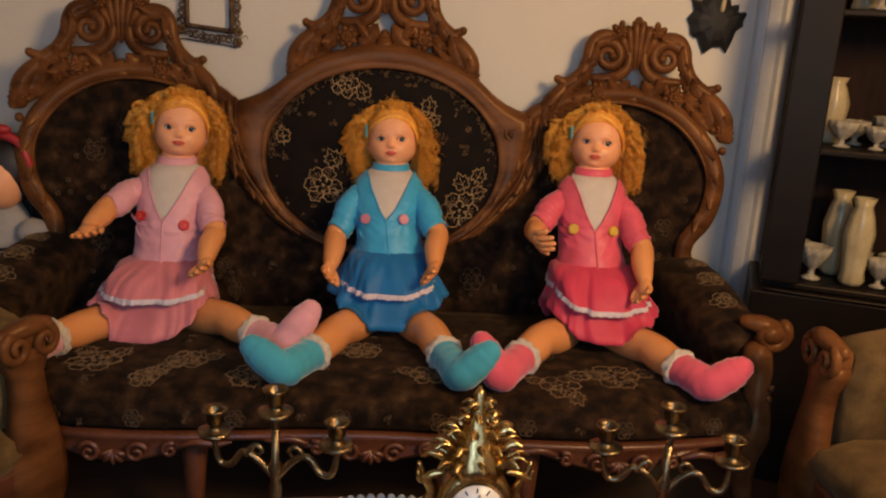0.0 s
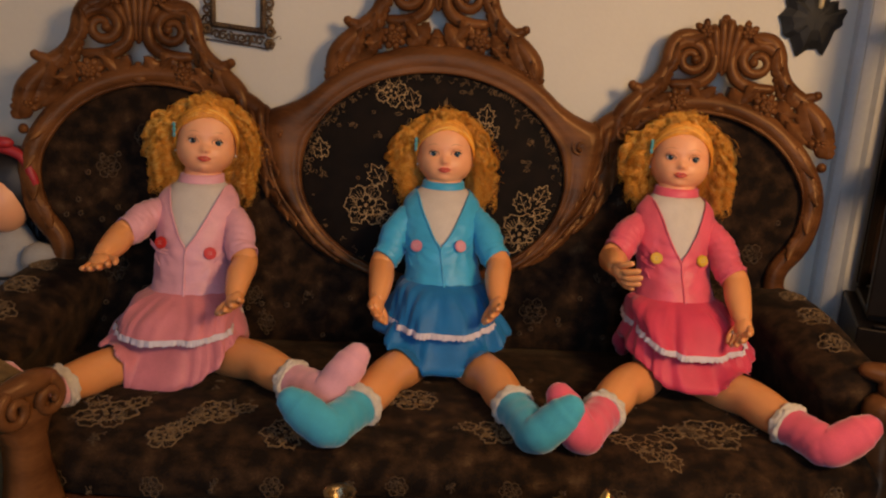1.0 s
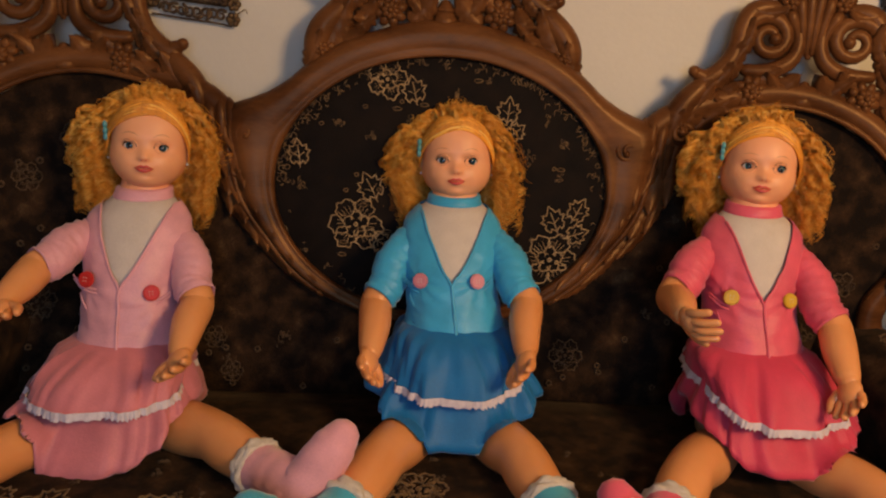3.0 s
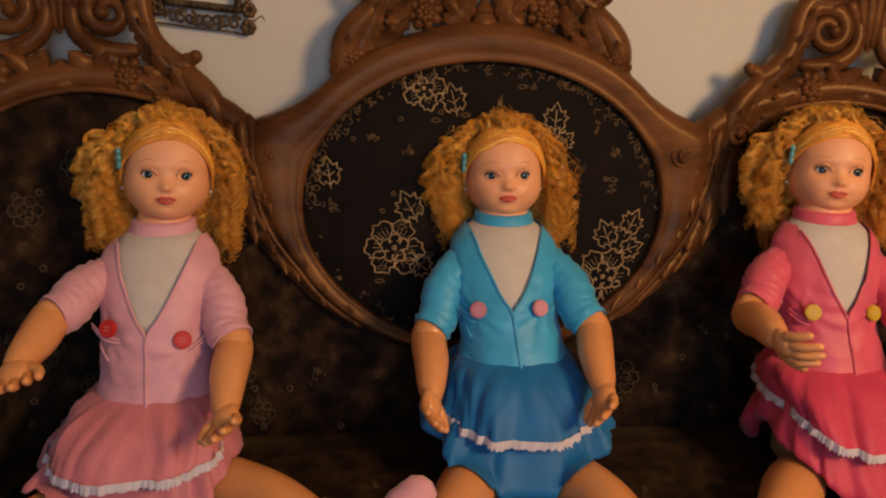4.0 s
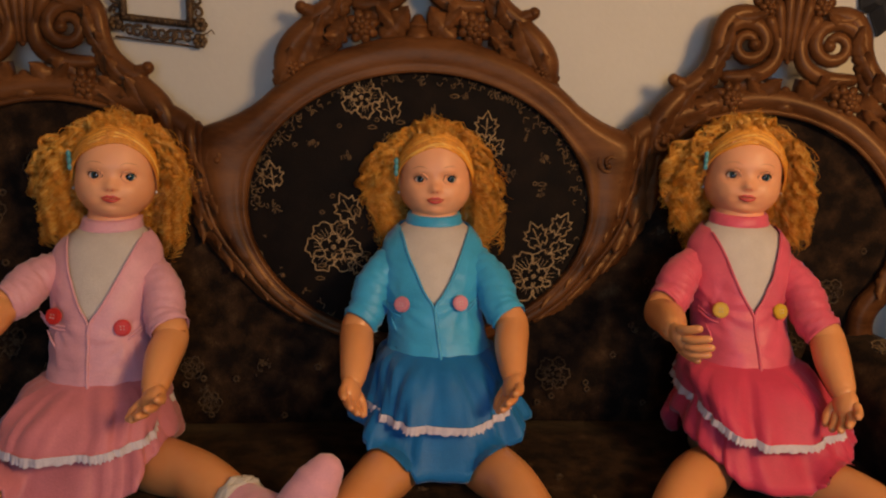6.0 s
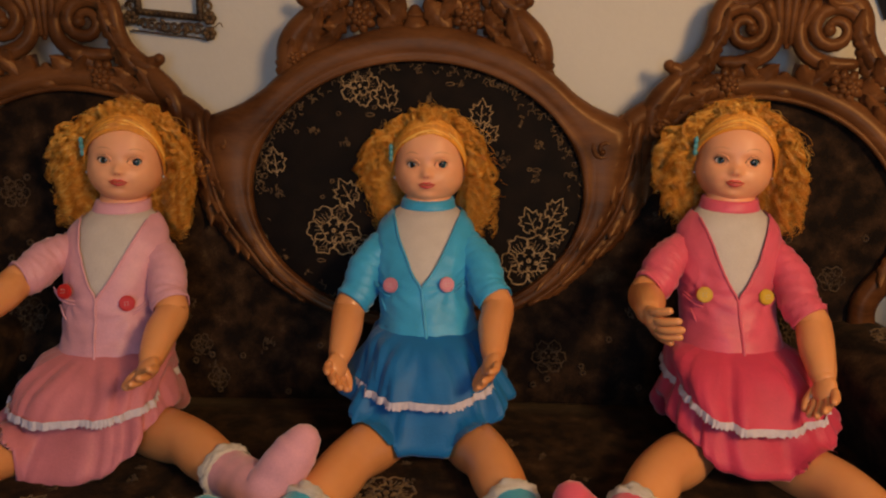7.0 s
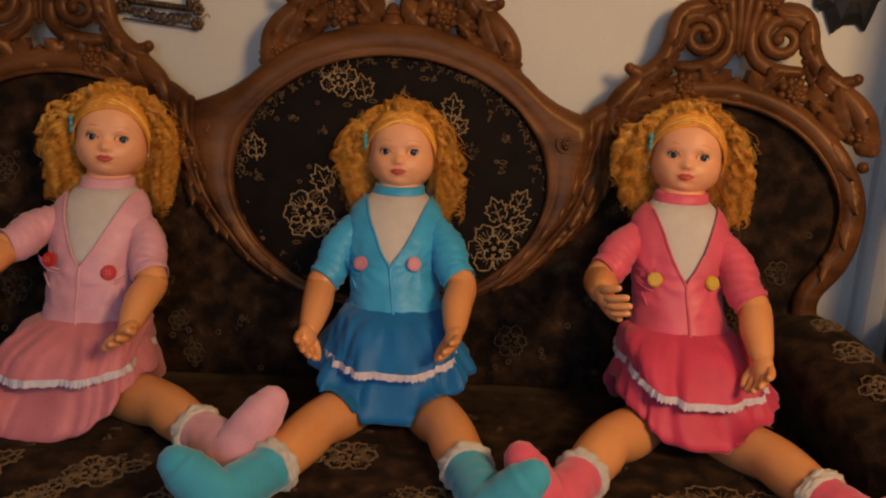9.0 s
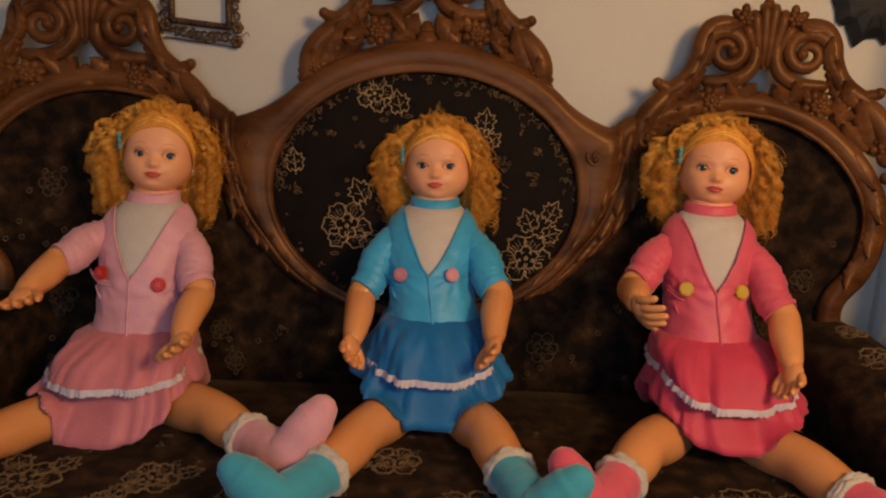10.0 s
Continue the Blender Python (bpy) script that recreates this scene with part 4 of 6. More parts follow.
    # hair behind the fringe: curled locks of fine strands over a dense under-layer
    Hr = Matrix.Translation(c) @ pose(0, 0, 0, pitch * 0.4, roll * 0.5, yaw) @ Matrix.Translation((0, 0.014, 0))
    for az, z, rr in ((1.75, -0.03, 0.040), (2.3, -0.04, 0.048), (2.9, -0.05, 0.048), (3.4, -0.05, 0.048), (4.0, -0.04, 0.048), (4.55, -0.03, 0.040), (1.85, -0.085, 0.032), (2.5, -0.09, 0.04), (3.14, -0.095, 0.04), (3.8, -0.09, 0.04), (4.45, -0.085, 0.032), (3.14, 0.03, 0.06)):
        ball(bm, Hr @ Vector((0.078 * math.sin(az), -0.060 * math.cos(az), z)), (rr * 0.8, rr * 0.7, rr), M_SMOOTH, 14, 10)
    R = np.array(Hr)
    gen = np.random.RandomState(rnd.randint(0, 99999))
    def lock(az, el, drop, out, coil, turns, strands, thick, spread):
        n = int(turns * 6) + 4
        t = np.linspace(0, 1, n)
        root = np.array((0.076 * math.cos(el) * math.sin(az), -0.080 * math.cos(el) * math.cos(az), 0.102 * math.sin(el)))
        side, tang = np.array((math.sin(az), -math.cos(az), 0)), np.array((math.cos(az), math.sin(az), 0))
        ph, sgn = rnd.uniform(0, 6.28), rnd.choice((-1, 1))
        sway = rnd.uniform(-0.012, 0.012)
        m = int(strands * 1.75)
        U = lambda lo, hi: gen.uniform(lo, hi, (m, 1))
        o = out * (1 - (1 - np.minimum(1, t * 2)) ** 2) * (1 - 0.18 * np.maximum(0, t - 0.6)) + 0.010
        z = root[2] + 0.016 * np.sin(np.pi * np.minimum(1, t * 2.4)) - drop * U(0.86, 1.08) * np.maximum(0, t - 0.06) ** 1.15
        a = ph + U(-0.25, 0.25) + sgn * 2 * np.pi * turns * t * U(0.985, 1.015)
        k = coil * U(0.75, 1.25) * np.minimum(1, t * 5 + 0.2)
        j1, j2, j3 = (gen.normal(0, spread, (m, 1)) for _ in range(3))
        grow = np.minimum(1, 0.35 + t * 1.3)
        p = root + side * (o + k * np.cos(a) + j1 * grow)[..., None] + tang * (k * np.sin(a) + j2 * grow + sway * t)[..., None]
        p[..., 2] = z + 0.45 * k * np.sin(a * 1.3 + 1) + j3 * grow
        p[..., 1] = np.where(p[..., 1] > 0.10, 0.10 + 0.2 * (p[..., 1] - 0.10), p[..., 1])
        hair.append((p @ R[:3, :3].T + R[:3, 3], 0.60 * thick * U(0.7, 1.3) * (1 - 0.5 * t)))
    for k in range(175):
        az = rnd.uniform(0.42, 1.58) * math.pi
        el = rnd.uniform(-0.15, 1.3)
        drop = max(0.05, 0.102 * math.sin(el) + rnd.uniform(0.05, 0.160))
        lock(az, el, drop, rnd.uniform(0.012, 0.052), rnd.uniform(0.007, 0.0125), max(1.6, drop / rnd.uniform(0.030, 0.044)), 12, 0.0012, 0.0024)
    for k in range(44):
        az = -rnd.uniform(0.43, 0.53) * math.pi if k % 2 else rnd.uniform(0.36, 0.50) * math.pi
        el = rnd.uniform(0.0, 0.9)
        drop = 0.102 * math.sin(el) + rnd.uniform(0.05, 0.165 if k % 2 == 0 else 0.13)
        lock(az, el, drop, rnd.uniform(0.020, 0.056), rnd.uniform(0.007, 0.012), drop / rnd.uniform(0.028, 0.040), 12, 0.0012, 0.0022)
    for k in range(48):
        az = (-1 if k % 2 else 1) * rnd.uniform(0.46, 0.66) * math.pi
        lock(az, rnd.uniform(-0.2, 0.3), rnd.uniform(0.10, 0.165), rnd.uniform(-0.012, 0.016), rnd.uniform(0.006, 0.011), rnd.uniform(3, 4.5), 10, 0.0012, 0.0024)
    # tuft gathered behind the clip
    for k in range(16):
        lock(-0.50 * math.pi, rnd.uniform(0.25, 0.6), rnd.uniform(0.02, 0.12), rnd.uniform(0.045, 0.072), rnd.uniform(0.008, 0.013), 2.6, 10, 0.0012, 0.0024)
    # crown, and short frizz standing off it
    for k in range(60):
        lock(rnd.uniform(0.55, 1.45) * math.pi, rnd.uniform(0.8, 1.45), rnd.uniform(-0.012, 0.06), rnd.uniform(0.0, 0.028), rnd.uniform(0.006, 0.012), 1.8, 8, 0.0014, 0.0026)
    for k in range(26):
        lock(rnd.uniform(-1, 1) * math.pi, rnd.uniform(1.25, 1.5), rnd.uniform(-0.034, -0.006), rnd.uniform(-0.02, 0.01), rnd.uniform(0.003, 0.009), 1.6, 4, 0.0010, 0.005)
    for k in range(150):
        az = rnd.uniform(0.34, 1.66) * math.pi
        el = rnd.uniform(-0.1, 1.4)
        lock(az, el, max(0.0, 0.102 * math.sin(el) + rnd.uniform(0.0, 0.15)), rnd.uniform(0.035, 0.072), rnd.uniform(0.005, 0.013), rnd.uniform(2, 4), 1, 0.0009, 0.004)
    # front of the crown, frizzed up right behind the fringe
    for k in range(64):
        az = rnd.uniform(-0.60, 0.60) * math.pi
        lock(az, rnd.uniform(1.02, 1.42), rnd.uniform(-0.020, 0.010), rnd.uniform(-0.016, 0.006), rnd.uniform(0.005, 0.010), 1.8, 9, 0.0013, 0.0028)
    for k in range(36):
        az = (-1 if k % 2 else 1) * rnd.uniform(0.40, 0.52) * math.pi
        lock(az, rnd.uniform(0.60, 0.95), rnd.uniform(0.02, 0.10), rnd.uniform(0.006, 0.03), rnd.uniform(0.006, 0.011), 2.2, 10, 0.0012, 0.0024)
    # clip
    p = H @ Vector((-0.078, -0.030, 0.026))
    for q in range(3):
        ball(bm, p + Vector((-0.002, -0.004, 0.012 - 0.012 * q)), (0.005, 0.005, 0.008), M_CLIP, 8, 6)

def doll(name, label, mats, off, head_pose, arms, legs, buttons, seed, skirt_c, skirt_tip=0.0, flounce=(0.600, 0.587, 0.606)):
    rnd = random.Random(seed)
    bm = bmesh.new()
    zs = [o[0] for o in off]
    def at(x, y, z):
        dx, dy, dz = (float(np.interp(z, zs, [o[i] for o in off])) for i in (1, 2, 3))
        return Vector((x + dx, y + dy, z + dz))
    body = [(0.48, -0.27, 0.112, 0.098), (0.60, -0.265, 0.098, 0.084), (0.67, -0.262, 0.089, 0.077), (0.705, -0.250, 0.088, 0.077), (0.74, -0.236, 0.087, 0.077), (0.77, -0.225, 0.086, 0.076), (0.80, -0.212, 0.089, 0.075),
            (0.83, -0.192, 0.094, 0.073), (0.855, -0.174, 0.098, 0.068), (0.878, -0.156, 0.092, 0.063), (0.895, -0.142, 0.076, 0.057), (0.906, -0.132, 0.060, 0.052), (0.914, -0.126, 0.051, 0.049), (0.95, -0.110, 0.047, 0.046)]
    def ring(z, extra=0.0, n=40):
        cy, rx, ry = (float(np.interp(z, [b[0] for b in body], [b[i] for b in body])) for i in (1, 2, 3))
        return [at(v.x, v.y, v.z) for v in ellipse_ring((0, cy, z), rx + extra, ry + extra, n)]
    # undershirt and neck
    loft(bm, [ring(z) for z in (0.50, 0.58, 0.66, 0.72, 0.77, 0.81, 0.84, 0.86, 0.88, 0.896, 0.910)], M_SHIRT)
    loft(bm, [ring(z, e) for z, e in ((0.906, -0.001), (0.909, 0.003), (0.914, 0.006), (0.921, 0.006), (0.9245, 0.004), (0.925, -0.002))], M_JACKET)
    loft(bm, [ring(z, -0.002) for z in (0.914, 0.93, 0.955)], M_FACE)
    # jacket, open in a V, with soft wrinkles that gather under the buttons
    vz, n = 0.784, 84
    rows_in, edge = [], []
    knots = [(b[0] - off[2][1], b[2]) for b in buttons]
    for z in np.linspace(0.668, 0.902, 44):
        cy, rx, ry = (float(np.interp(z, [b[0] for b in body], [b[i] for b in body])) for i in (1, 2, 3))
        w = 0.0 if z <= vz else 0.064 * ((z - vz) / 0.118) ** 0.72
        th = math.asin(min(0.94, w / rx)) if w else 0.004
        row = []
        for k in range(n + 1):
            a = th + (2 * math.pi - 2 * th) * k / n
            x0 = rx * math.sin(a)
            fold = 0.0034 * noise.noise((a * 2.2, z * 26, seed)) + 0.0022 * noise.noise((a * 3 + z * 30, z * 60, seed + 4))
            if math.cos(a) > 0:
                for sd, (kx, kz) in zip((-1, 1), knots):
                    vx, vv = x0 - kx, z - kz
                    dist = math.hypot(vx, vv)
                    ang = math.atan2(vv, -sd * vx)
                    fold += 0.0034 * math.exp(-dist / 0.05) * math.sin(9 * ang + 2.0 * sd + seed) * (1 if vv < 0.012 else 0.35)
            e = 0.0075 + fold + 0.007 * max(0.0, (0.70 - z) / 0.024) + 0.003 * math.exp(-((z - 0.775) / 0.03) ** 2) * max(0, math.cos(a)) ** 8
            row.append(at((rx + e) * math.sin(a), cy - (ry + e) * math.cos(a), z - (0.008 * (1 + math.cos(a)) * 0.5 if z < 0.69 else 0)))
        rows_in.append(row)
        edge.append((row[0], row[-1]))
    loft(bm, rows_in, M_JACKET, closed=False)
    for q in (0, 1):
        tube(bm, [e[q] + Vector((0, -0.0012, 0)) for e in edge[::2]], 0.0027, M_JACKET, seg=6, steps=1)
    tube(bm, rows_in[0][::2], 0.0026, M_JACKET, seg=6, steps=1)
    # button pockets and buttons
    for s, b in zip((-1, 1), buttons):
        p = Vector(b) + Vector((0, -0.006, 0.002))
        turn = pose(0, 0, 0, 90 - 18, 0, s * 14)
        m = Matrix.Translation(p) @ turn
        for r, h, z in ((0.0155, 0.004, 0.0), (0.0125, 0.0018, 0.0028)):
            made = bmesh.ops.create_cone(bm, cap_ends=True, segments=24, radius1=r, radius2=r * 0.93, depth=h, matrix=m @ Matrix.Translation((0, 0, z)))
            for v in made["verts"]:
                for f in v.link_faces:
                    f.material_index = M_BUTTON
        for q in range(4):
            a = math.pi / 4 + q * math.pi / 2
            ball(bm, m @ Vector((0.004 * math.cos(a), 0.004 * math.sin(a), 0.0038)), 0.0013, M_SHIRT, 6, 4)
    for sd, b in zip((-1, 1), buttons):
        p = Vector(b) + Vector((0, 0.006, 0))
        for dz, ln in ((-0.019, 0.040), (-0.026, 0.034)):
            tube(bm, [p + Vector((sd * 0.034, 0.016, dz + 0.020)), p + Vector((sd * 0.012, 0.001, dz + 0.004)), p + Vector((-sd * 0.014, -0.004, dz - 0.002)), p + Vector((-sd * ln, -0.004, dz + 0.004))], [0.001, 0.0026, 0.0024, 0.001], M_JACKET, seg=6, steps=4)
        tube(bm, [p + Vector((sd * 0.02, 0.004, -0.03)), p + Vector((sd * 0.006, -0.004, -0.06)), p + Vector((-sd * 0.02, -0.012, -0.088))], [0.0005, 0.0022, 0.0005], M_JACKET, seg=6, steps=4)
    # skirt: full puffed tier tucked under at the hem, and a gathered flounce with lace over it
    sx, sy = skirt_c
    ns = 120
    smooth = lambda v, lo, hi: (lambda q: q * q * (3 - 2 * q))(min(1.0, max(0.0, (v - lo) / (hi - lo))))
    def crease(a, t, ph):
        return (0.55 * noise.noise((3.2 * math.sin(a) + ph, 3.2 * math.cos(a), t * 1.1 + seed)) + 0.32 * noise.noise((7.5 * math.sin(a), 7.5 * math.cos(a) + ph, t * 1.6 + seed))
                + 0.15 * noise.noise((15 * math.sin(a), 15 * math.cos(a) + ph, t * 3.0 + seed)))
    def hem_z(a):
        front = 0.494 + 0.070 * smooth(abs(math.sin(a)) ** 0.68, 0.45, 1.0) - skirt_tip * max(0, math.cos(a + 0.25)) ** 8
        return front if math.cos(a) > 0 else 0.574 - 0.08 * smooth(-math.cos(a), 0.0, 0.6)
    thighs = []
    for hip, knee, cuff, *_ in legs:
        hip, knee, cuff = Vector(hip) - Vector((0, 0, 0.022)), Vector(knee), Vector(cuff)
        thighs += [(hip, hip.lerp(knee, 0.5)), (hip.lerp(knee, 0.5), knee), (knee, cuff)]
    def drape(p, gap):
        """Lays the cloth over the thighs where it would sink into them."""
        for a0, b0 in thighs:
            d = b0 - a0
            q = a0 + d * min(1.0, max(0.0, (p - a0).dot(d) / d.length_squared))
            o = p - q
            if o.length < 0.0525 + gap:
                o = Vector((o.x, o.y, max(o.z, 0.30 * (0.0525 + gap))))
                p = q + o.normalized() * (0.0525 + gap)
        return p
    def tier(levels, mat, ph, low, gap):
        rows = []
        for t, rx, ry, k in levels:
            row = []
            for i in range(ns):
                a = 2 * math.pi * i / ns
                z = 0.684 + (low(a) - 0.684) * t
                q = 1 + 1.9 * k * crease(a, t, ph)
                sn, cs = math.sin(a), math.cos(a)
                pw = 1 - 0.34 * min(1.0, t * 1.6)
                ex, ey = math.copysign(abs(sn) ** pw, sn), math.copysign(abs(cs) ** pw, cs)
                p = at(0, -0.268, z)
                row.append(drape(Vector((p.x + sx * t + rx * q * ex, p.y + (sy - 0.030) * t - ry * q * ey, p.z + 0.02 * k * crease(a, t + 3, ph))), gap + 0.006 * k * crease(a, t, ph + 5)))
            rows.append(row)
        loft(bm, rows, mat, cap=False)
        return rows
    tier([(0.0, 0.082, 0.070, 0), (0.10, 0.098, 0.084, 0.05), (0.22, 0.116, 0.100, 0.08), (0.36, 0.122, 0.116, 0.09), (0.50, 0.131, 0.130, 0.10), (0.64, 0.144, 0.142, 0.11), (0.78, 0.156, 0.152, 0.12), (0.89, 0.164, 0.166, 0.12),
          (0.96, 0.164, 0.170, 0.11), (1.0, 0.158, 0.166, 0.09), (1.01, 0.148, 0.156, 0.06), (0.98, 0.136, 0.144, 0.03)], M_SKIRT, 0.7, hem_z, 0.004)
    fl, fm, fr = flounce
    edge_z = lambda a: fm + ((fl if math.sin(a) < 0 else fr) - fm) * abs(math.sin(a)) ** 1.4 if math.cos(a) > 0 else (fl if math.sin(a) < 0 else fr)
    rows = tier([(0.0, 0.083, 0.072, 0), (0.06, 0.090, 0.080, 0.03), (0.13, 0.108, 0.098, 0.10), (0.22, 0.119, 0.112, 0.14), (0.36, 0.125, 0.123, 0.15), (0.52, 0.129, 0.134, 0.14), (0.68, 0.132, 0.143, 0.12), (0.85, 0.135, 0.150, 0.11), (1.0, 0.137, 0.154, 0.10)], M_SKIRT, 2.1, edge_z, 0.010)
    loft(bm, [ring(z, e) for z, e in ((0.652, 0.006), (0.664, 0.008), (0.676, 0.009), (0.688, 0.006))], M_SKIRT, cap=False)
    # lace along the hem of the upper tier
    low = rows[-1]
    cx, cy = sum(p.x for p in low) / ns, sum(p.y for p in low) / ns
    la, lb, lc = [], [], []
    for i in range(ns * 3):
        j, t = i // 3, (i % 3) / 3
        p = low[j] * (1 - t) + low[(j + 1) % ns] * t
        o = Vector((p.x - cx, p.y - cy, 0)).normalized()
        wob = 0.0016 * math.sin(i * 1.9) + 0.0012 * math.sin(i * 0.71)
        la.append(p + o * 0.0025 + Vector((0, 0, 0.007)))
        lb.append(p + o * (0.0045 + wob) + Vector((0, 0, -0.003)))
        lc.append(p + o * (0.005 + 1.8 * wob) + Vector((0, 0, -0.010 + 0.0034 * abs(math.sin(i * 0.9)) + 0.0012 * math.sin(i * 0.23))))
    loft(bm, [la, lb, lc], M_LACE, cap=False)
    # arms with short sleeves
    for s, (elbow, wrist, fingertip, across, curl) in zip((-1, 1), arms):
        sh = at(s * 0.080, -0.168, 0.848)
        e = Vector(elbow)
        mid = sh.lerp(e, 0.5) + Vector((s * 0.008, 0, 0.004))
        cut = sh.lerp(e, 0.93) + Vector((s * 0.004, 0, 0.002))
        path = smooth_path([(*sh, 0.027), (*sh.lerp(mid, 0.5), 0.036), (*mid, 0.0385), (*sh.lerp(e, 0.75), 0.0370), (*cut, 0.0360)], 6)
        n_ = len(path)
        pts = [Vector(q[:3]) for q in path]
        rings = []
        for i in range(n_):
            d = (pts[min(i + 1, n_ - 1)] - pts[max(0, i - 1)]).normalized()
            u = Vector((0, 1, 0)) - d * d.y
            u.normalize()
            w = d.cross(u)
            rings.append([pts[i] + (u * math.cos(a) + w * math.sin(a)) * (path[i][3] + 0.0032 * noise.noise((a * 2, i * 0.8, seed + s)) + 0.0018 * math.sin(i * 2.1 + 2 * a))
                          for a in [2 * math.pi * k / 24 for k in range(24)]])
        d = (pts[-1] - pts[-3]).normalized()
        rings += [[p + d * 0.004 - (p - pts[-1]) * 0.03 for p in rings[-1]], [p - d * 0.01 - (p - pts[-1]) * 0.12 for p in rings[-1]]]
        loft(bm, rings, M_JACKET, cap=False)
        w_ = Vector(wrist)
        tube(bm, [sh.lerp(e, 0.6), cut, e + (e - sh).normalized() * 0.012, e.lerp(w_, 0.45), w_.lerp(e, 0.12), w_], [0.029, 0.0315, 0.0325, 0.0315, 0.0245, 0.0205], M_SKIN, seg=20, steps=5)
        hand(bm, w_, fingertip, across, curl, -s)
    # legs and socks
    for s, (hip, knee, cuff, heel, toe) in zip((-1, 1), legs):
        hip, knee, cuff, heel, toe = (Vector(v) for v in (hip, knee, cuff, heel, toe))
        hip.z -= 0.022
        tube(bm, [hip, hip.lerp(knee, 0.5), knee, knee.lerp(cuff, 0.45), cuff, cuff.lerp(heel, 0.3)], [0.048, 0.053, 0.047, 0.047, 0.039, 0.036], M_SKIN, seg=20, steps=5)
        d = (heel - cuff).normalized()
        u = d.orthogonal().normalized()
        w = d.cross(u)
        for q in range(3):
            pts = []
            for k in range(37):
                a = 2 * math.pi * k / 36
                r = 0.0435 + 0.002 * math.sin(5 * a + q * 2) + 0.0015 * math.sin(11 * a + q)
                pts.append(cuff + d * (0.007 * (q - 1)) + (u * math.cos(a) + w * math.sin(a)) * r)
            tube(bm, pts, [0.0068 + 0.0012 * math.sin(k * 1.9 + q) for k in range(37)], M_CUFF, seg=6, steps=1)
        sole = (toe - heel)
        ank = cuff.lerp(heel, 0.62) + sole * 0.06
        path = smooth_path([(*cuff, 0.043), (*cuff.lerp(ank, 0.55), 0.043), (*ank, 0.044), (*(heel.lerp(ank, 0.15) + sole * 0.10), 0.043), (*heel.lerp(toe, 0.42), 0.042), (*heel.lerp(toe, 0.72), 0.039), (*heel.lerp(toe, 0.90), 0.032)], 7)
        tube(bm, [q[:3] for q in path], [q[3] + 0.0007 * math.sin(i * 0.9) for i, q in enumerate(path)], M_SOCK, seg=18, steps=1)
        ball(bm, heel.lerp(ank, 0.35), 0.041, M_SOCK, 16, 10)
    hair = []
    head(bm, hair, *head_pose, rnd)
    ob = part(name, bm, mats)
    add_strands(ob.data, hair)
    return tagged(ob, label, "doll", "dolls on the sofa")

def cloth(name, a, rough=0.62, sheen=0.25):
    return material(name, a, tuple(v * 0.78 for v in a), rough, scale=18, bump=0.22, bump_scale=340, sheen=sheen, fine=0.35, spec=0.4)

def doll_mats(tag, jacket, skirt, sock, button, clip=(0.10, 0.36, 0.40)):
    return [SKIN, FACE, LIPS, EYE_WHITE, EYE_BLUE, BLACK_GLOSS, BROW, HAIR, HAIR_BAND, SHIRT, cloth(tag + "_jacket", jacket, 0.42), cloth(tag + "_skirt", skirt, 0.55),
            cloth(tag + "_sock", sock, 0.9, 0.5), LACE, CUFF, material(tag + "_button", button, None, 0.55), material(tag + "_clip", clip, None, 0.35)]

doll("doll", "blonde vinyl doll in a pale pink jacket, skirt and socks", doll_mats("pale_pink", (0.76, 0.37, 0.42), (0.66, 0.21, 0.235), (0.76, 0.36, 0.41), (0.60, 0.02, 0.015)),
     [(0.45, -0.610, -0.055, -0.01), (0.67, -0.598, -0.045, -0.028), (0.77, -0.600, -0.045, -0.020), (0.90, -0.596, -0.065, -0.002), (0.95, -0.592, -0.065, 0.005)],
     ((-0.5725, -0.244, 1.0145), 10, -10, 4.5),
     [((-0.745, -0.360, 0.795), (-0.758, -0.475, 0.772), (-0.745, -0.575, 0.745), (1, 0, 0.1), 0.4), ((-0.462, -0.335, 0.735), (-0.455, -0.475, 0.688), (-0.442, -0.56, 0.668), (0.8, 0.1, 0.6), 0.5)],
     [((-0.66, -0.36, 0.505), (-0.745, -0.50, 0.505), (-0.812, -0.615, 0.505), (-0.86, -0.715, 0.495), (-0.875, -0.735, 0.59)),
      ((-0.53, -0.36, 0.515), (-0.405, -0.455, 0.515), (-0.308, -0.545, 0.508), (-0.225, -0.630, 0.505), (-0.150, -0.585, 0.605))],
     [(-0.661, -0.344, 0.774), (-0.541, -0.342, 0.751)], 11, (-0.012, -0.012), 0.03, (0.606, 0.597, 0.606))
doll("doll", "blonde vinyl doll in a turquoise jacket and blue skirt", doll_mats("turquoise", (0.05, 0.40, 0.68), (0.005, 0.15, 0.40), (0.06, 0.38, 0.52), (0.66, 0.24, 0.30)),
     [(0.45, 0.045, 0.0, 0.0), (0.67, 0.046, 0.0, 0.012), (0.78, 0.032, 0.0, 0.0), (0.95, 0.040, 0.0, 0.0)],
     ((0.0365, -0.167, 1.0025), -3, -10, -1.5),
     [((-0.112, -0.275, 0.725), (-0.120, -0.395, 0.668), (-0.131, -0.485, 0.630), (0.5, 0.2, -0.8), 0.45), ((0.180, -0.300, 0.745), (0.172, -0.425, 0.690), (0.158, -0.515, 0.645), (0.5, -0.2, 0.8), 0.4)],
     [((-0.02, -0.34, 0.505), (-0.085, -0.50, 0.510), (-0.142, -0.650, 0.500), (-0.200, -0.765, 0.492), (-0.292, -0.745, 0.560)),
      ((0.11, -0.34, 0.505), (0.165, -0.49, 0.510), (0.202, -0.625, 0.500), (0.232, -0.765, 0.492), (0.312, -0.760, 0.572))],
     [(-0.030, -0.292, 0.781), (0.083, -0.298, 0.786)], 22, (0.0, 0.0))
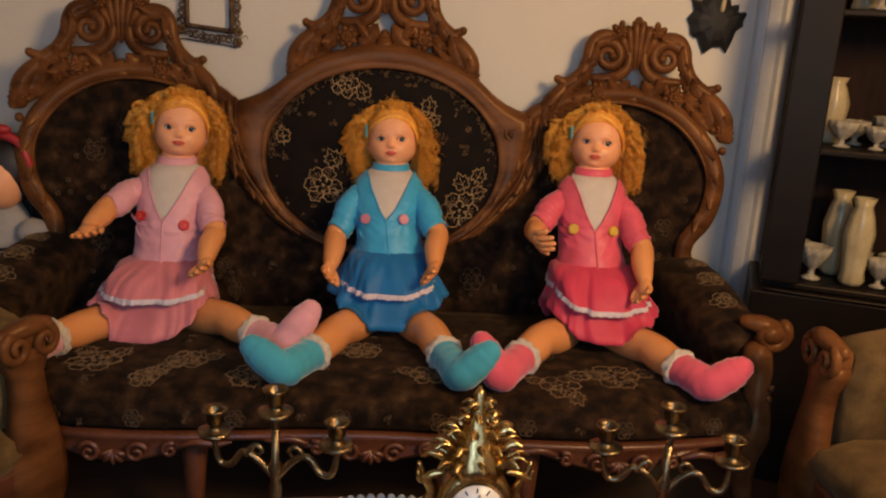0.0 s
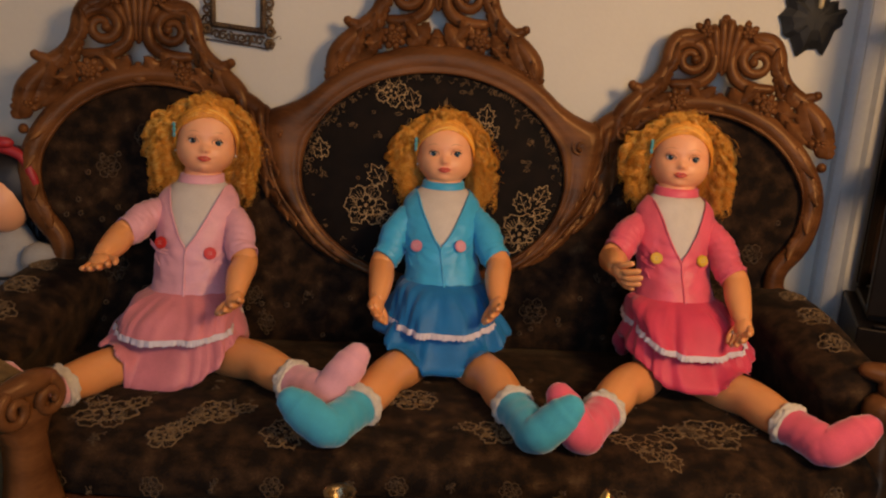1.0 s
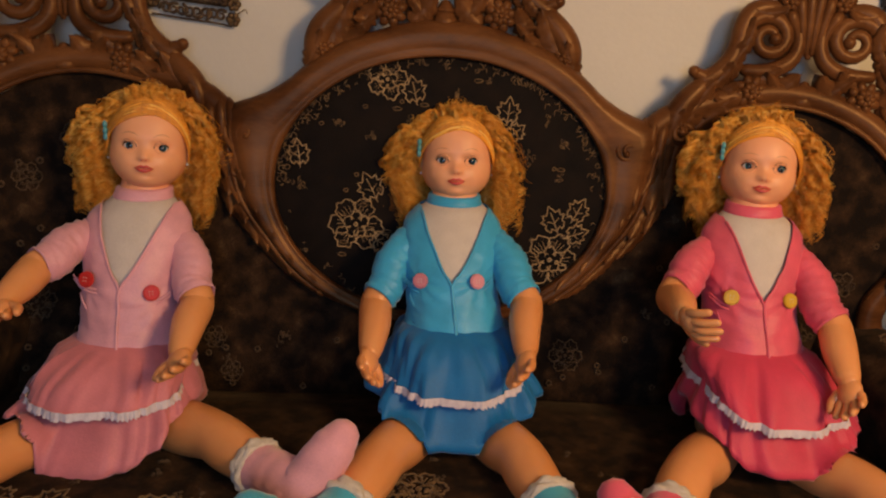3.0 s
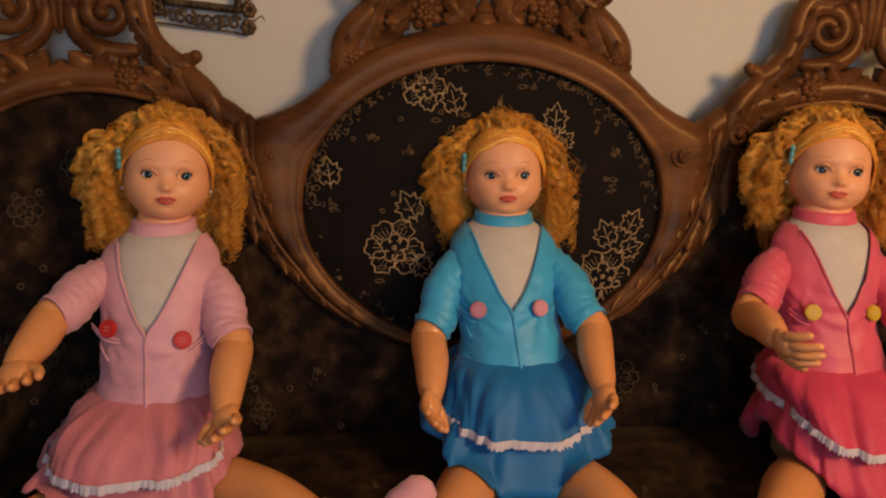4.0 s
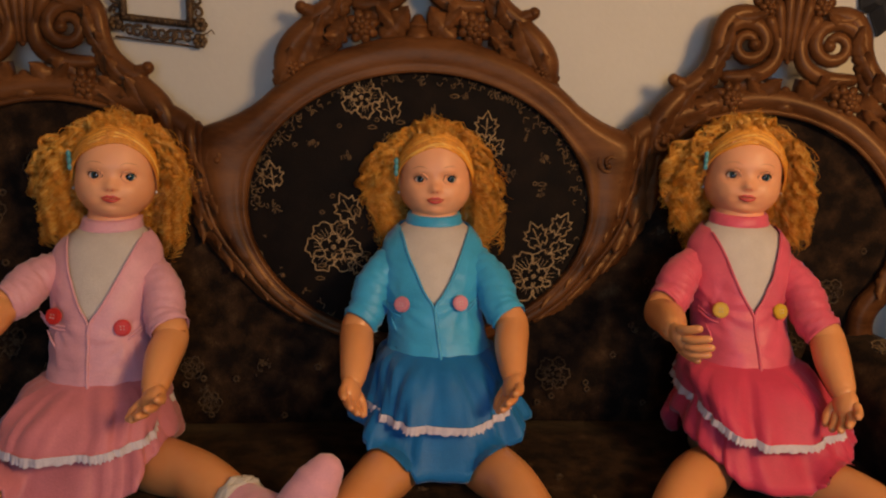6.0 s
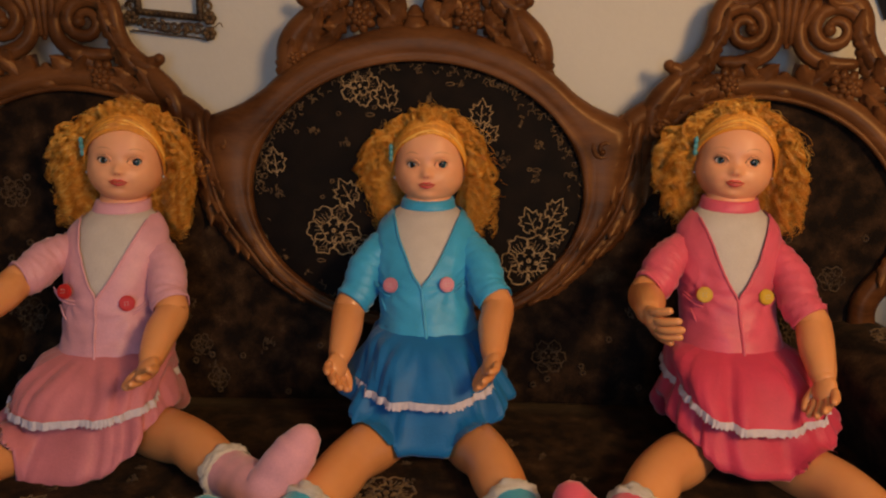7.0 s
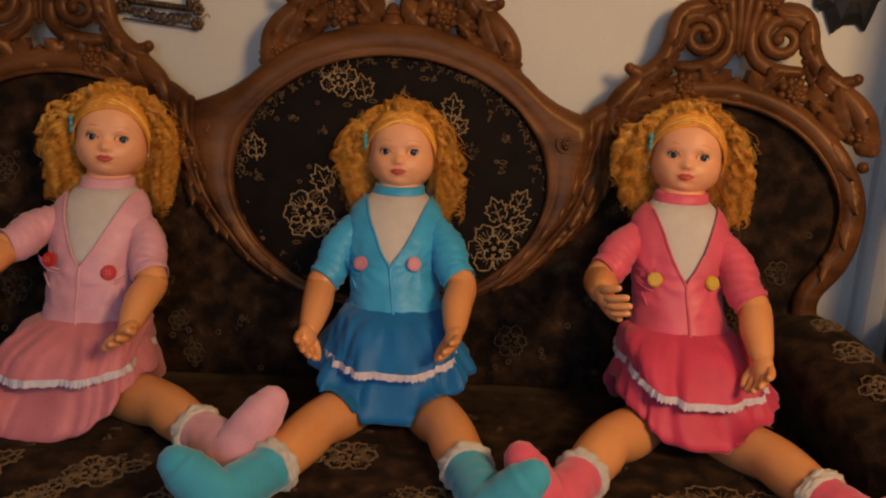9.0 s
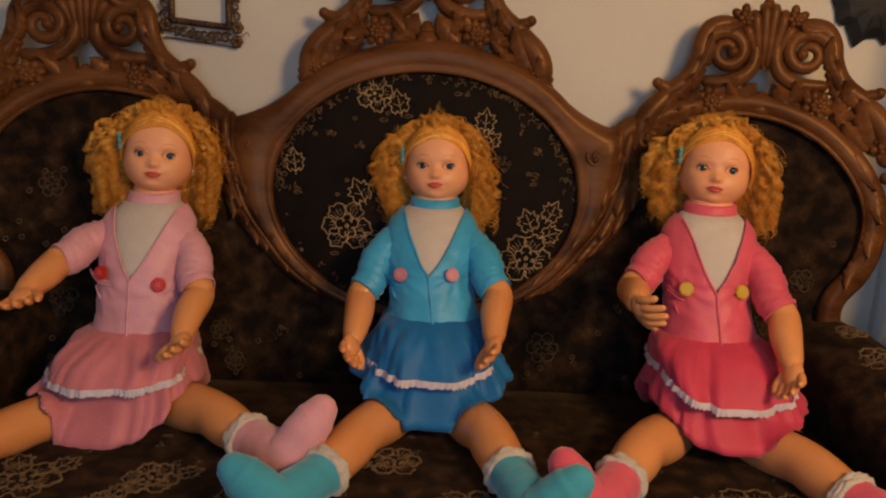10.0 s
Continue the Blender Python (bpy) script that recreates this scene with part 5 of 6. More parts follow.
doll("doll", "blonde vinyl doll in a bright pink jacket, skirt and socks", doll_mats("bright_pink", (0.76, 0.11, 0.165), (0.66, 0.050, 0.105), (0.76, 0.11, 0.17), (0.72, 0.44, 0.02)),
     [(0.45, 0.665, -0.075, -0.005), (0.67, 0.650, -0.052, 0.008), (0.78, 0.640, -0.048, 0.004), (0.90, 0.650, -0.085, 0.025), (0.95, 0.654, -0.09, 0.032)],
     ((0.644, -0.253, 1.033), -14, -10, 1.5),
     [((0.475, -0.325, 0.785), (0.445, -0.47, 0.795), (0.452, -0.575, 0.790), (0.3, 0.1, -0.9), 0.9), ((0.772, -0.385, 0.745), (0.760, -0.49, 0.685), (0.744, -0.56, 0.635), (0.5, -0.2, 0.8), 0.4)],
     [((0.57, -0.40, 0.505), (0.480, -0.52, 0.510), (0.408, -0.635, 0.500), (0.335, -0.765, 0.492), (0.285, -0.70, 0.575)),
      ((0.72, -0.41, 0.500), (0.780, -0.545, 0.505), (0.822, -0.672, 0.502), (0.862, -0.775, 0.492), (0.955, -0.768, 0.552))],
     [(0.578, -0.342, 0.789), (0.697, -0.340, 0.786)], 33, (0.01, 0.0), -0.016, (0.622, 0.586, 0.604))

# ---------------------------------------------------------------- things on the wall
GILT = material("dark_gilt", (0.16, 0.095, 0.040), (0.045, 0.026, 0.014), 0.42, metal=0.5, scale=40, bump=0.4)
BRONZE_BLACK = material("blackened_iron", (0.010, 0.009, 0.009), (0.004, 0.004, 0.004), 0.6, scale=30, bump=0.4)
BRASS = material("old_brass", (0.62, 0.43, 0.17), (0.30, 0.19, 0.07), 0.24, metal=1.0, scale=25, bump=0.15)
BRASS_DULL = material("tarnished_brass", (0.34, 0.24, 0.12), (0.11, 0.075, 0.04), 0.30, metal=1.0, scale=25, bump=0.2)
BLACKWOOD = material("black_lacquer", (0.010, 0.007, 0.006), (0.005, 0.004, 0.004), 0.40, scale=10, spec=0.2, spec_tint=(1.0, 0.75, 0.5))
CRYSTAL = material("cut_glass", (0.44, 0.39, 0.29), (0.24, 0.21, 0.15), 0.12, scale=60, bump=0.5)
PORCELAIN = material("cream_porcelain", (0.46, 0.38, 0.22), (0.36, 0.29, 0.15), 0.25, scale=20, bump=0.1)
CABINET_BACK = material("dark_veneer", (0.024, 0.011, 0.006), (0.012, 0.006, 0.003), 0.7, spec=0.1, scale=6, stretch=(8, 8, 1))
CROCHET = material("white_crochet", (0.78, 0.75, 0.70), (0.62, 0.58, 0.52), 0.9, scale=90, bump=0.8)
DIAL = material("white_dial", (0.74, 0.72, 0.66), (0.64, 0.61, 0.54), 0.35)

def picture_frame():
    """Open ornate frame hung on the wall; the paint shows through it."""
    t = thing("picture_frame", "small ornate dark gilt picture frame, empty, on the wall", "picture frame")
    x0, x1, z0, z1, y = -0.615, -0.478, 1.300, 1.50, WY - 0.018
    for a, b in (((x0, z0), (x1, z0 - 0.012)), ((x1, z0 - 0.012), (x1, z1)), ((x1, z1), (x0, z1)), ((x0, z1), (x0, z0))):
        bm = bmesh.new()
        tube(bm, [(a[0], y, a[1]), ((a[0] + b[0]) / 2, y, (a[1] + b[1]) / 2), (b[0], y, b[1])], 0.008, seg=8)
        n = int(math.hypot(b[0] - a[0], b[1] - a[1]) / 0.011)
        for k in range(n):
            s = (k + 0.5) / n
            ball(bm, (a[0] + (b[0] - a[0]) * s, y - 0.008, a[1] + (b[1] - a[1]) * s), 0.0038, u=6, v=5)
        part("rail", bm, GILT, t)
    rnd = random.Random(5)
    bm = bmesh.new()
    tube(bm, [(x0 - 0.02, y + 0.006, z0 - 0.040), (x0 + 0.05, y + 0.006, z0 - 0.048), (x1 - 0.02, y + 0.006, z0 - 0.054), (x1 + 0.012, y + 0.006, z0 - 0.060)], 0.0022, seg=5)
    part("bottom_wire", bm, GILT, t)
    for side in range(4):
        for k in range(8):
            s = (k + 0.5) / 8
            if side == 0:
                c = (x0 + (x1 - x0) * s, z0 - 0.026 - 0.012 * s)
            elif side == 1:
                c = (x1 + 0.016, z0 + (z1 - z0) * s)
            elif side == 2:
                c = (x0 + (x1 - x0) * s, z1 + 0.018)
            else:
                c = (x0 - 0.016, z0 + (z1 - z0) * s)
            bm = bmesh.new()
            sg = 1 if k % 2 else -1
            r = 0.013
            pts = [(c[0] + sg * r * (1 - 0.7 * q / 12) * math.cos(0.6 * q + k), y + 0.003, c[1] + r * (1 - 0.7 * q / 12) * math.sin(0.6 * q + k)) for q in range(13)]
            tube(bm, pts, [0.0042 - 0.0018 * q / 12 for q in range(13)], seg=6, steps=1)
            part("scroll", bm, GILT, t)
    for cx, cz in ((x1 + 0.018, z0 - 0.045), (x1 + 0.02, z0 - 0.012), (x0 - 0.018, z0 - 0.012)):
        bm = bmesh.new()
        for k in range(6):
            a = k * 1.05
            ball(bm, (cx + 0.009 * math.cos(a), y, cz + 0.009 * math.sin(a)), 0.0075, u=8, v=6)
        part("corner_flower", bm, GILT, t)
    bm = bmesh.new()
    tube(bm, [(x1 + 0.02, y, z0 - 0.036), (x1 + 0.036, y - 0.004, z0 - 0.028), (x1 + 0.045, y - 0.006, z0 - 0.022), (x1 + 0.05, y - 0.006, z0 - 0.030)], 0.0012, seg=5)
    part("loose_wire", bm, GILT, t)
picture_frame()

def wall_leaf():
    """Black leaf-shaped wall bracket with a small yellow stub on top."""
    t = thing("wall_bracket", "black leaf-shaped wall bracket with a yellow stub", "wall ornament")
    bm = bmesh.new()
    cx, cz, y = 1.062, 1.405, WY - 0.004
    out = []
    tips = [(-0.075, -0.045), (-0.06, -0.055), (-0.052, -0.052), (-0.026, -0.105), (0.0, -0.083), (0.030, -0.080), (0.048, -0.098), (0.062, -0.06), (0.070, -0.03), (0.092, -0.012), (0.090, 0.002), (0.100, 0.026), (0.092, 0.034), (0.072, 0.03),
            (0.070, 0.055), (0.045, 0.05), (0.03, 0.11), (0.0, 0.09), (-0.03, 0.115), (-0.05, 0.06), (-0.085, 0.065), (-0.072, 0.03), (-0.092, 0.005), (-0.08, -0.02)]
    rows = []
    for sc, d in ((1.0, 0.0), (1.0, 0.010), (0.7, 0.026), (0.35, 0.034), (0.05, 0.036)):
        rows.append([Vector((cx + u * sc, y - d, cz + v * sc)) for u, v in tips])
    loft(bm, rows)
    part("leaf_plate", bm, BRONZE_BLACK, t, smooth=False)
    bm = bmesh.new()
    tube(bm, [(cx + 0.008, y - 0.034, cz + 0.035), (cx + 0.010, y - 0.034, cz + 0.062)], 0.008, seg=10)
    part("stub", bm, PORCELAIN, t, "yellow wax stub")
wall_leaf()

# ---------------------------------------------------------------- display cabinet with glassware
def lathe(bm, c, prof, seg=20, flutes=0, amp=0.0, mat=0):
    rows = []
    for r, z in prof:
        rows.append([Vector((c[0] + r * (1 + amp * math.cos(flutes * a)) * math.cos(a), c[1] + r * (1 + amp * math.cos(flutes * a)) * math.sin(a), c[2] + z)) for a in [2 * math.pi * k / seg for k in range(seg)]])
    loft(bm, rows, mat)

CX0, CX1, CY0, CY1 = 1.175, 2.15, -0.30, 0.045
CORNER = Matrix.Translation((CX0, CY0, 0)) @ pose(0, 0, 0, 0, 0, -22) @ Matrix.Translation((-CX0, -CY0, 0))   # stands across the corner
def cabinet():
    t = thing("display_cabinet", "tall black lacquered display cabinet full of glassware", "cabinet")
    def p(name, lo, hi, mat=BLACKWOOD, label=""):
        bm = bmesh.new()
        block(bm, lo, hi, bevel=0.005)
        return part(name, bm, mat, t, label, smooth=False)
    p("base", (CX0 - 0.02, CY0 - 0.03, 0.0), (CX1, CY1, 0.62))
    p("cornice", (CX0, CY0, 2.05), (CX1, CY1, 2.15))
    p("back_board", (CX0 + 0.01, CY1 - 0.012, 0.645), (CX1 - 0.01, CY1 - 0.002, 2.045), CABINET_BACK, "dark brown back board")
    p("bottom_board", (CX0 + 0.01, CY0 + 0.03, 0.622), (CX1 - 0.01, CY1 - 0.015, 0.642))
    p("stile", (CX0, CY0, 0.645), (CX0 + 0.112, CY0 + 0.03, 2.045))
    p("stile", (CX1 - 0.1, CY0, 0.645), (CX1, CY0 + 0.03, 2.045))
    p("back_stile", (CX0 + 0.012, CY1 - 0.04, 0.645), (CX0 + 0.035, CY1 - 0.014, 2.045))
    p("shelf", (CX0 + 0.04, CY0 + 0.032, 1.035), (CX1 - 0.01, CY1 - 0.014, 1.055), BLACKWOOD, "dark shelf")
    p("shelf", (CX0 + 0.04, CY0 + 0.032, 1.43), (CX1 - 0.01, CY1 - 0.014, 1.45), BLACKWOOD, "dark shelf")
    bm = bmesh.new()
    tube(bm, [(CX0 + 0.02, CY0 - 0.034, 0.63), (CX0 + 0.2, CY0 - 0.036, 0.628), (CX1 - 0.1, CY0 - 0.034, 0.63)], 0.006, seg=8)
    part("moulding", bm, BLACKWOOD, t)
    t.matrix_world = CORNER
cabinet()

def glassware():
    rnd = random.Random(9)
    bowl = [(0.030, 0.0), (0.034, 0.006), (0.012, 0.014), (0.010, 0.03), (0.03, 0.045), (0.052, 0.075), (0.06, 0.10), (0.055, 0.10), (0.046, 0.075), (0.01, 0.05)]
    vase = [(0.026, 0.0), (0.034, 0.01), (0.030, 0.03), (0.036, 0.08), (0.040, 0.12), (0.030, 0.16), (0.022, 0.18), (0.030, 0.20), (0.024, 0.198), (0.015, 0.16)]
    for z, n, x0 in ((1.0575, 14, 1.30), (0.6445, 16, 1.28), (1.4525, 6, 1.34)):
        for k in range(n):
            x = x0 + 0.047 * k
            y = -0.20 if k % 2 else -0.09
            tall = (z > 1 and k == 0) or (z < 1 and k in (2, 3))
            bm = bmesh.new()
            if tall:
                lathe(bm, (x + 0.02, y, z), [(r * 1.1, h * (1.0 if z > 1 else 1.35)) for r, h in vase], 24, 8, 0.06)
                ob = tagged(part("vase", bm, PORCELAIN), "tall cream porcelain vase on a cabinet shelf", "vase", "glassware in the cabinet")
            else:
                s = rnd.uniform(0.62, 0.95)
                lathe(bm, (x, y, z), [(r * s * 0.95, h * s * (1.0 if z > 1 else 1.25)) for r, h in bowl], 32, 12, 0.10)
                ob = tagged(part("bowl", bm, CRYSTAL), "cut crystal bowl on a cabinet shelf", "bowl", "glassware in the cabinet")
            ob.matrix_world = CORNER
glassware()

# ---------------------------------------------------------------- armchairs that match the sofa
def armchair(m, label):
    t = thing("armchair", label, "armchair", "armchairs of the suite")
    def add(name, bm, mat, lab=""):
        return part(name, bm, mat, t, lab)
    bm = bmesh.new()
    rows = []
    for x in np.linspace(-0.27, 0.27, 13):
        e = 1 - (abs(x) / 0.27) ** 6
        rows.append([Vector((x, y, z)) for y, z in ((-0.28, 0.34), (-0.30, 0.38), (-0.285, 0.40 + 0.03 * e), (-0.2, 0.43 + 0.03 * e), (0.0, 0.435 + 0.03 * e), (0.2, 0.43 + 0.03 * e), (0.24, 0.36))])
    loft(bm, rows)
    add("seat_cushion", bm, VELVET_TAN, "tan and olive floral velvet seat")
    bm = bmesh.new()
    block(bm, (-0.30, -0.29, 0.27), (0.30, 0.25, 0.345), bevel=0.012)
    add("seat_frame", bm, WOOD_DARK)
    bm = bmesh.new()
    rows = [[Vector((x, 0.20 + (z - 0.4) * 0.2 - 0.03 * (1 - (x / w) ** 2) if w else 0, z)) for x in np.linspace(-w, w, 11)] + [Vector((x, 0.28 + (z - 0.4) * 0.2, z)) for x in np.linspace(w, -w, 11)]
            for z, w in ((0.40, 0.26), (0.55, 0.27), (0.70, 0.26), (0.82, 0.20), (0.90, 0.09))]
    loft(bm, rows)
    add("backrest", bm, VELVET, "brown velvet back")
    for s in (-1, 1):
        bm = bmesh.new()
        rows = []
        for k in range(9):
            q = k / 8
            y = 0.20 - 0.43 * q
            zt = 0.66 + 0.035 * math.sin(math.pi * q) - 0.01 * q
            rows.append([Vector((s * (0.30 + u), y, z)) for u, z in ((-0.05, 0.36), (-0.055, 0.5), (-0.065, zt - 0.04), (-0.05, zt), (0, zt + 0.016), (0.05, zt), (0.062, zt - 0.04), (0.045, 0.56), (0.03, 0.36))])
        loft(bm, rows)
        add("arm_pad", bm, VELVET_TAN, "olive velvet arm pad")
        # wooden front of the arm: scroll over a waisted, carved post
        bm = bmesh.new()
        prof = [(0.062, 0.612), (0.060, 0.585), (0.040, 0.55), (0.042, 0.50), (0.052, 0.45), (0.064, 0.40), (0.074, 0.35), (0.080, 0.30), (0.080, 0.25), (0.060, 0.20), (0.038, 0.12), (0.030, 0.05), (0.036, 0.0)]
        loft(bm, [[Vector((s * 0.30 + w * u, -0.262 + v - 0.02 * math.sin((0.62 - z) * 5), z)) for u, v in ((-1, 0.02), (-0.95, -0.012), (-0.6, -0.026), (0, -0.03), (0.6, -0.026), (0.95, -0.012), (1, 0.02), (0, 0.03))] for w, z in prof])
        add("arm_post", bm, WOOD, "carved walnut arm post")
        bm = bmesh.new()
        n = 26
        for q in (-1, 1):
            pts = [(s * 0.30 + q * (0.038 + 0.034 * (1 - 0.7 * k / n) * math.cos(1.2 - 8 * k / n)), -0.285 - 0.012 * k / n, 0.625 + 0.036 * (1 - 0.7 * k / n) * math.sin(1.2 - 8 * k / n)) for k in range(n + 1)]
            tube(bm, pts, [0.013 - 0.005 * k / n for k in range(n + 1)], seg=8, steps=1)
        tube(bm, [(s * 0.30 - 0.06, -0.27, 0.655), (s * 0.30, -0.285, 0.668), (s * 0.30 + 0.06, -0.27, 0.655)], [0.018, 0.024, 0.018], seg=10)
        block(bm, (s * 0.30 - 0.055, -0.283, 0.595), (s * 0.30 + 0.055, -0.235, 0.655), bevel=0.012)
        add("arm_scroll", bm, WOOD)
        bm = bmesh.new()
        tube(bm, [(s * 0.26, 0.22, 0.33), (s * 0.27, 0.24, 0.15), (s * 0.28, 0.28, 0.0)], [0.03, 0.022, 0.024], seg=10)
        add("leg", bm, WOOD_DARK)
    bm = bmesh.new()
    tube(bm, [(-0.28, 0.22, 0.36), (-0.31, 0.27, 0.55), (-0.30, 0.31, 0.75), (-0.2, 0.335, 0.90), (0, 0.35, 0.97), (0.2, 0.335, 0.90), (0.30, 0.31, 0.75), (0.31, 0.27, 0.55), (0.28, 0.22, 0.36)], 0.03, seg=10, steps=5)
    add("back_frame", bm, WOOD)
    S = lambda x, y: Vector((x, y, 0.436 + 0.03 * (1 - (abs(x) / 0.27) ** 6)))
    bm = bmesh.new()
    for k, (x, y) in enumerate(((-0.12, -0.12), (0.1, -0.16), (0.02, 0.06), (-0.16, 0.1), (0.16, 0.08))):
        flower(bm, (x, y), 0.05, S, w=0.0026, seed=90 + k)
    tagged(add("flower_weave", bm, MOTIF_DIM), kind="stuff")
    t.matrix_world = m
    return t
armchair(pose(1.335, -1.24, 0.03, 0, 0, -90), "carved walnut armchair in olive floral velvet beside the cabinet")
armchair(pose(-1.13, -1.06, -0.02, 0, 0, 65), "carved walnut armchair in olive velvet before the sofa arm")

# ---------------------------------------------------------------- coffee table with clock and candelabra
TZ = 0.46
def coffee_table():
    t = thing("coffee_table", "dark carved wooden coffee table in front of the sofa", "table")
    bm = bmesh.new()
    rows = []
    for z, g in ((TZ - 0.03, 0.0), (TZ - 0.026, 0.008), (TZ - 0.006, 0.010), (TZ, 0.004)):
        rows.append([Vector((0.2 + (0.50 + g) * math.copysign(abs(math.cos(a)) ** 0.5, math.cos(a)), -1.50 + (0.235 + g) * math.copysign(abs(math.sin(a)) ** 0.5, math.sin(a)), z)) for a in [2 * math.pi * k / 64 for k in range(64)]])
    loft(bm, rows)
    part("tabletop", bm, WOOD_DARK, t)
    for sx in (-0.24, 0.64):
        for sy in (-1.66, -1.34):
            bm = bmesh.new()
            tube(bm, [(sx, sy, TZ - 0.03), (sx, sy, 0.3), (sx, sy, 0.12), (sx, sy, 0.02)], [0.03, 0.022, 0.018, 0.026], seg=10)
            part("leg", bm, WOOD_DARK, t)
coffee_table()

def doily():
    bm = bmesh.new()
    rows = []
    for r, z in ((0.02, 0.004), (0.5, 0.004), (0.9, 0.005), (1.0, 0.006), (1.04, 0.004), (1.02, 0.002), (0.5, 0.0015), (0.02, 0.0015)):
        rows.append([Vector((0.06 + 0.20 * r * (1 + 0.025 * (r > 0.8) * math.sin(22 * a)) * math.cos(a), -1.44 + 0.16 * r * (1 + 0.025 * (r > 0.8) * math.sin(22 * a)) * math.sin(a), TZ + z)) for a in [2 * math.pi * k / 176 for k in range(176)]])
    loft(bm, rows)
    d = tagged(part("doily", bm, CROCHET), "white crocheted doily on the coffee table", "doily")
    bm = bmesh.new()
    for k in range(66):
        a = 2 * math.pi * k / 66
        ball(bm, (0.06 + 0.206 * math.cos(a), -1.44 + 0.166 * math.sin(a), TZ + 0.006), 0.008, u=8, v=6)
    tagged(part("picot_edge", bm, CROCHET, d), kind="stuff")
doily()

def candelabrum(c, turn, label):
    t = thing("candelabrum", label, "candelabrum", "candelabra on the table")
    bm = bmesh.new()
    lathe(bm, (0, 0, 0), [(0.055, 0.0), (0.057, 0.006), (0.045, 0.014), (0.022, 0.022), (0.014, 0.04), (0.017, 0.055), (0.010, 0.065)], 24, 10, 0.03)
    part("foot", bm, BRASS_DULL, t)
    bm = bmesh.new()
    lathe(bm, (0, 0, 0.062), [(0.010, 0.0), (0.014, 0.012), (0.008, 0.022), (0.012, 0.05), (0.007, 0.07), (0.013, 0.09), (0.007, 0.105), (0.007, 0.16)], 14)
    part("stem", bm, BRASS_DULL, t)
    def cup(x, y, z):
        bm = bmesh.new()
        lathe(bm, (x, y, z), [(0.004, -0.05), (0.010, -0.046), (0.026, -0.044), (0.030, -0.038), (0.024, -0.036), (0.010, -0.034), (0.010, -0.026), (0.0145, -0.022), (0.0155, -0.004), (0.0205, -0.001), (0.0215, 0.002), (0.0165, 0.002), (0.0125, -0.003), (0.0115, -0.016), (0.002, -0.018)], 24)
        part("candle_cup", bm, BRASS_DULL, t, "empty brass candle cup")
    cup(0, 0, 0.292)
    bm = bmesh.new()
    tube(bm, [(0, 0, 0.21), (0, 0, 0.242)], 0.0065, seg=8)
    part("stem_top", bm, BRASS_DULL, t)
    for s in (-1, 1):
        bm = bmesh.new()
        x = s * 0.103
        tube(bm, [(0, 0, 0.13), (s * 0.03, 0, 0.165), (s * 0.055, -0.004 * s, 0.175), (s * 0.075, -0.008 * s, 0.150), (s * 0.095, -0.012 * s, 0.150), (x, -0.012 * s, 0.18), (x, -0.012 * s, 0.197)], [0.006, 0.0065, 0.006, 0.006, 0.006, 0.0055, 0.005], seg=8, steps=5)
        tube(bm, [(s * 0.05, 0, 0.172), (s * 0.034, 0, 0.190), (s * 0.022, 0, 0.182), (s * 0.028, 0, 0.172)], [0.005, 0.0045, 0.004, 0.003], seg=8)
        part("arm", bm, BRASS_DULL, t)
        cup(x, -0.012 * s, 0.245)
    t.matrix_world = pose(*c, 0, 0, turn)
    return t
candelabrum((-0.128, -1.425, TZ), -3, "three-branched brass candelabrum without candles")
candelabrum((0.528, -1.445, TZ), -4, "three-branched brass candelabrum without candles")

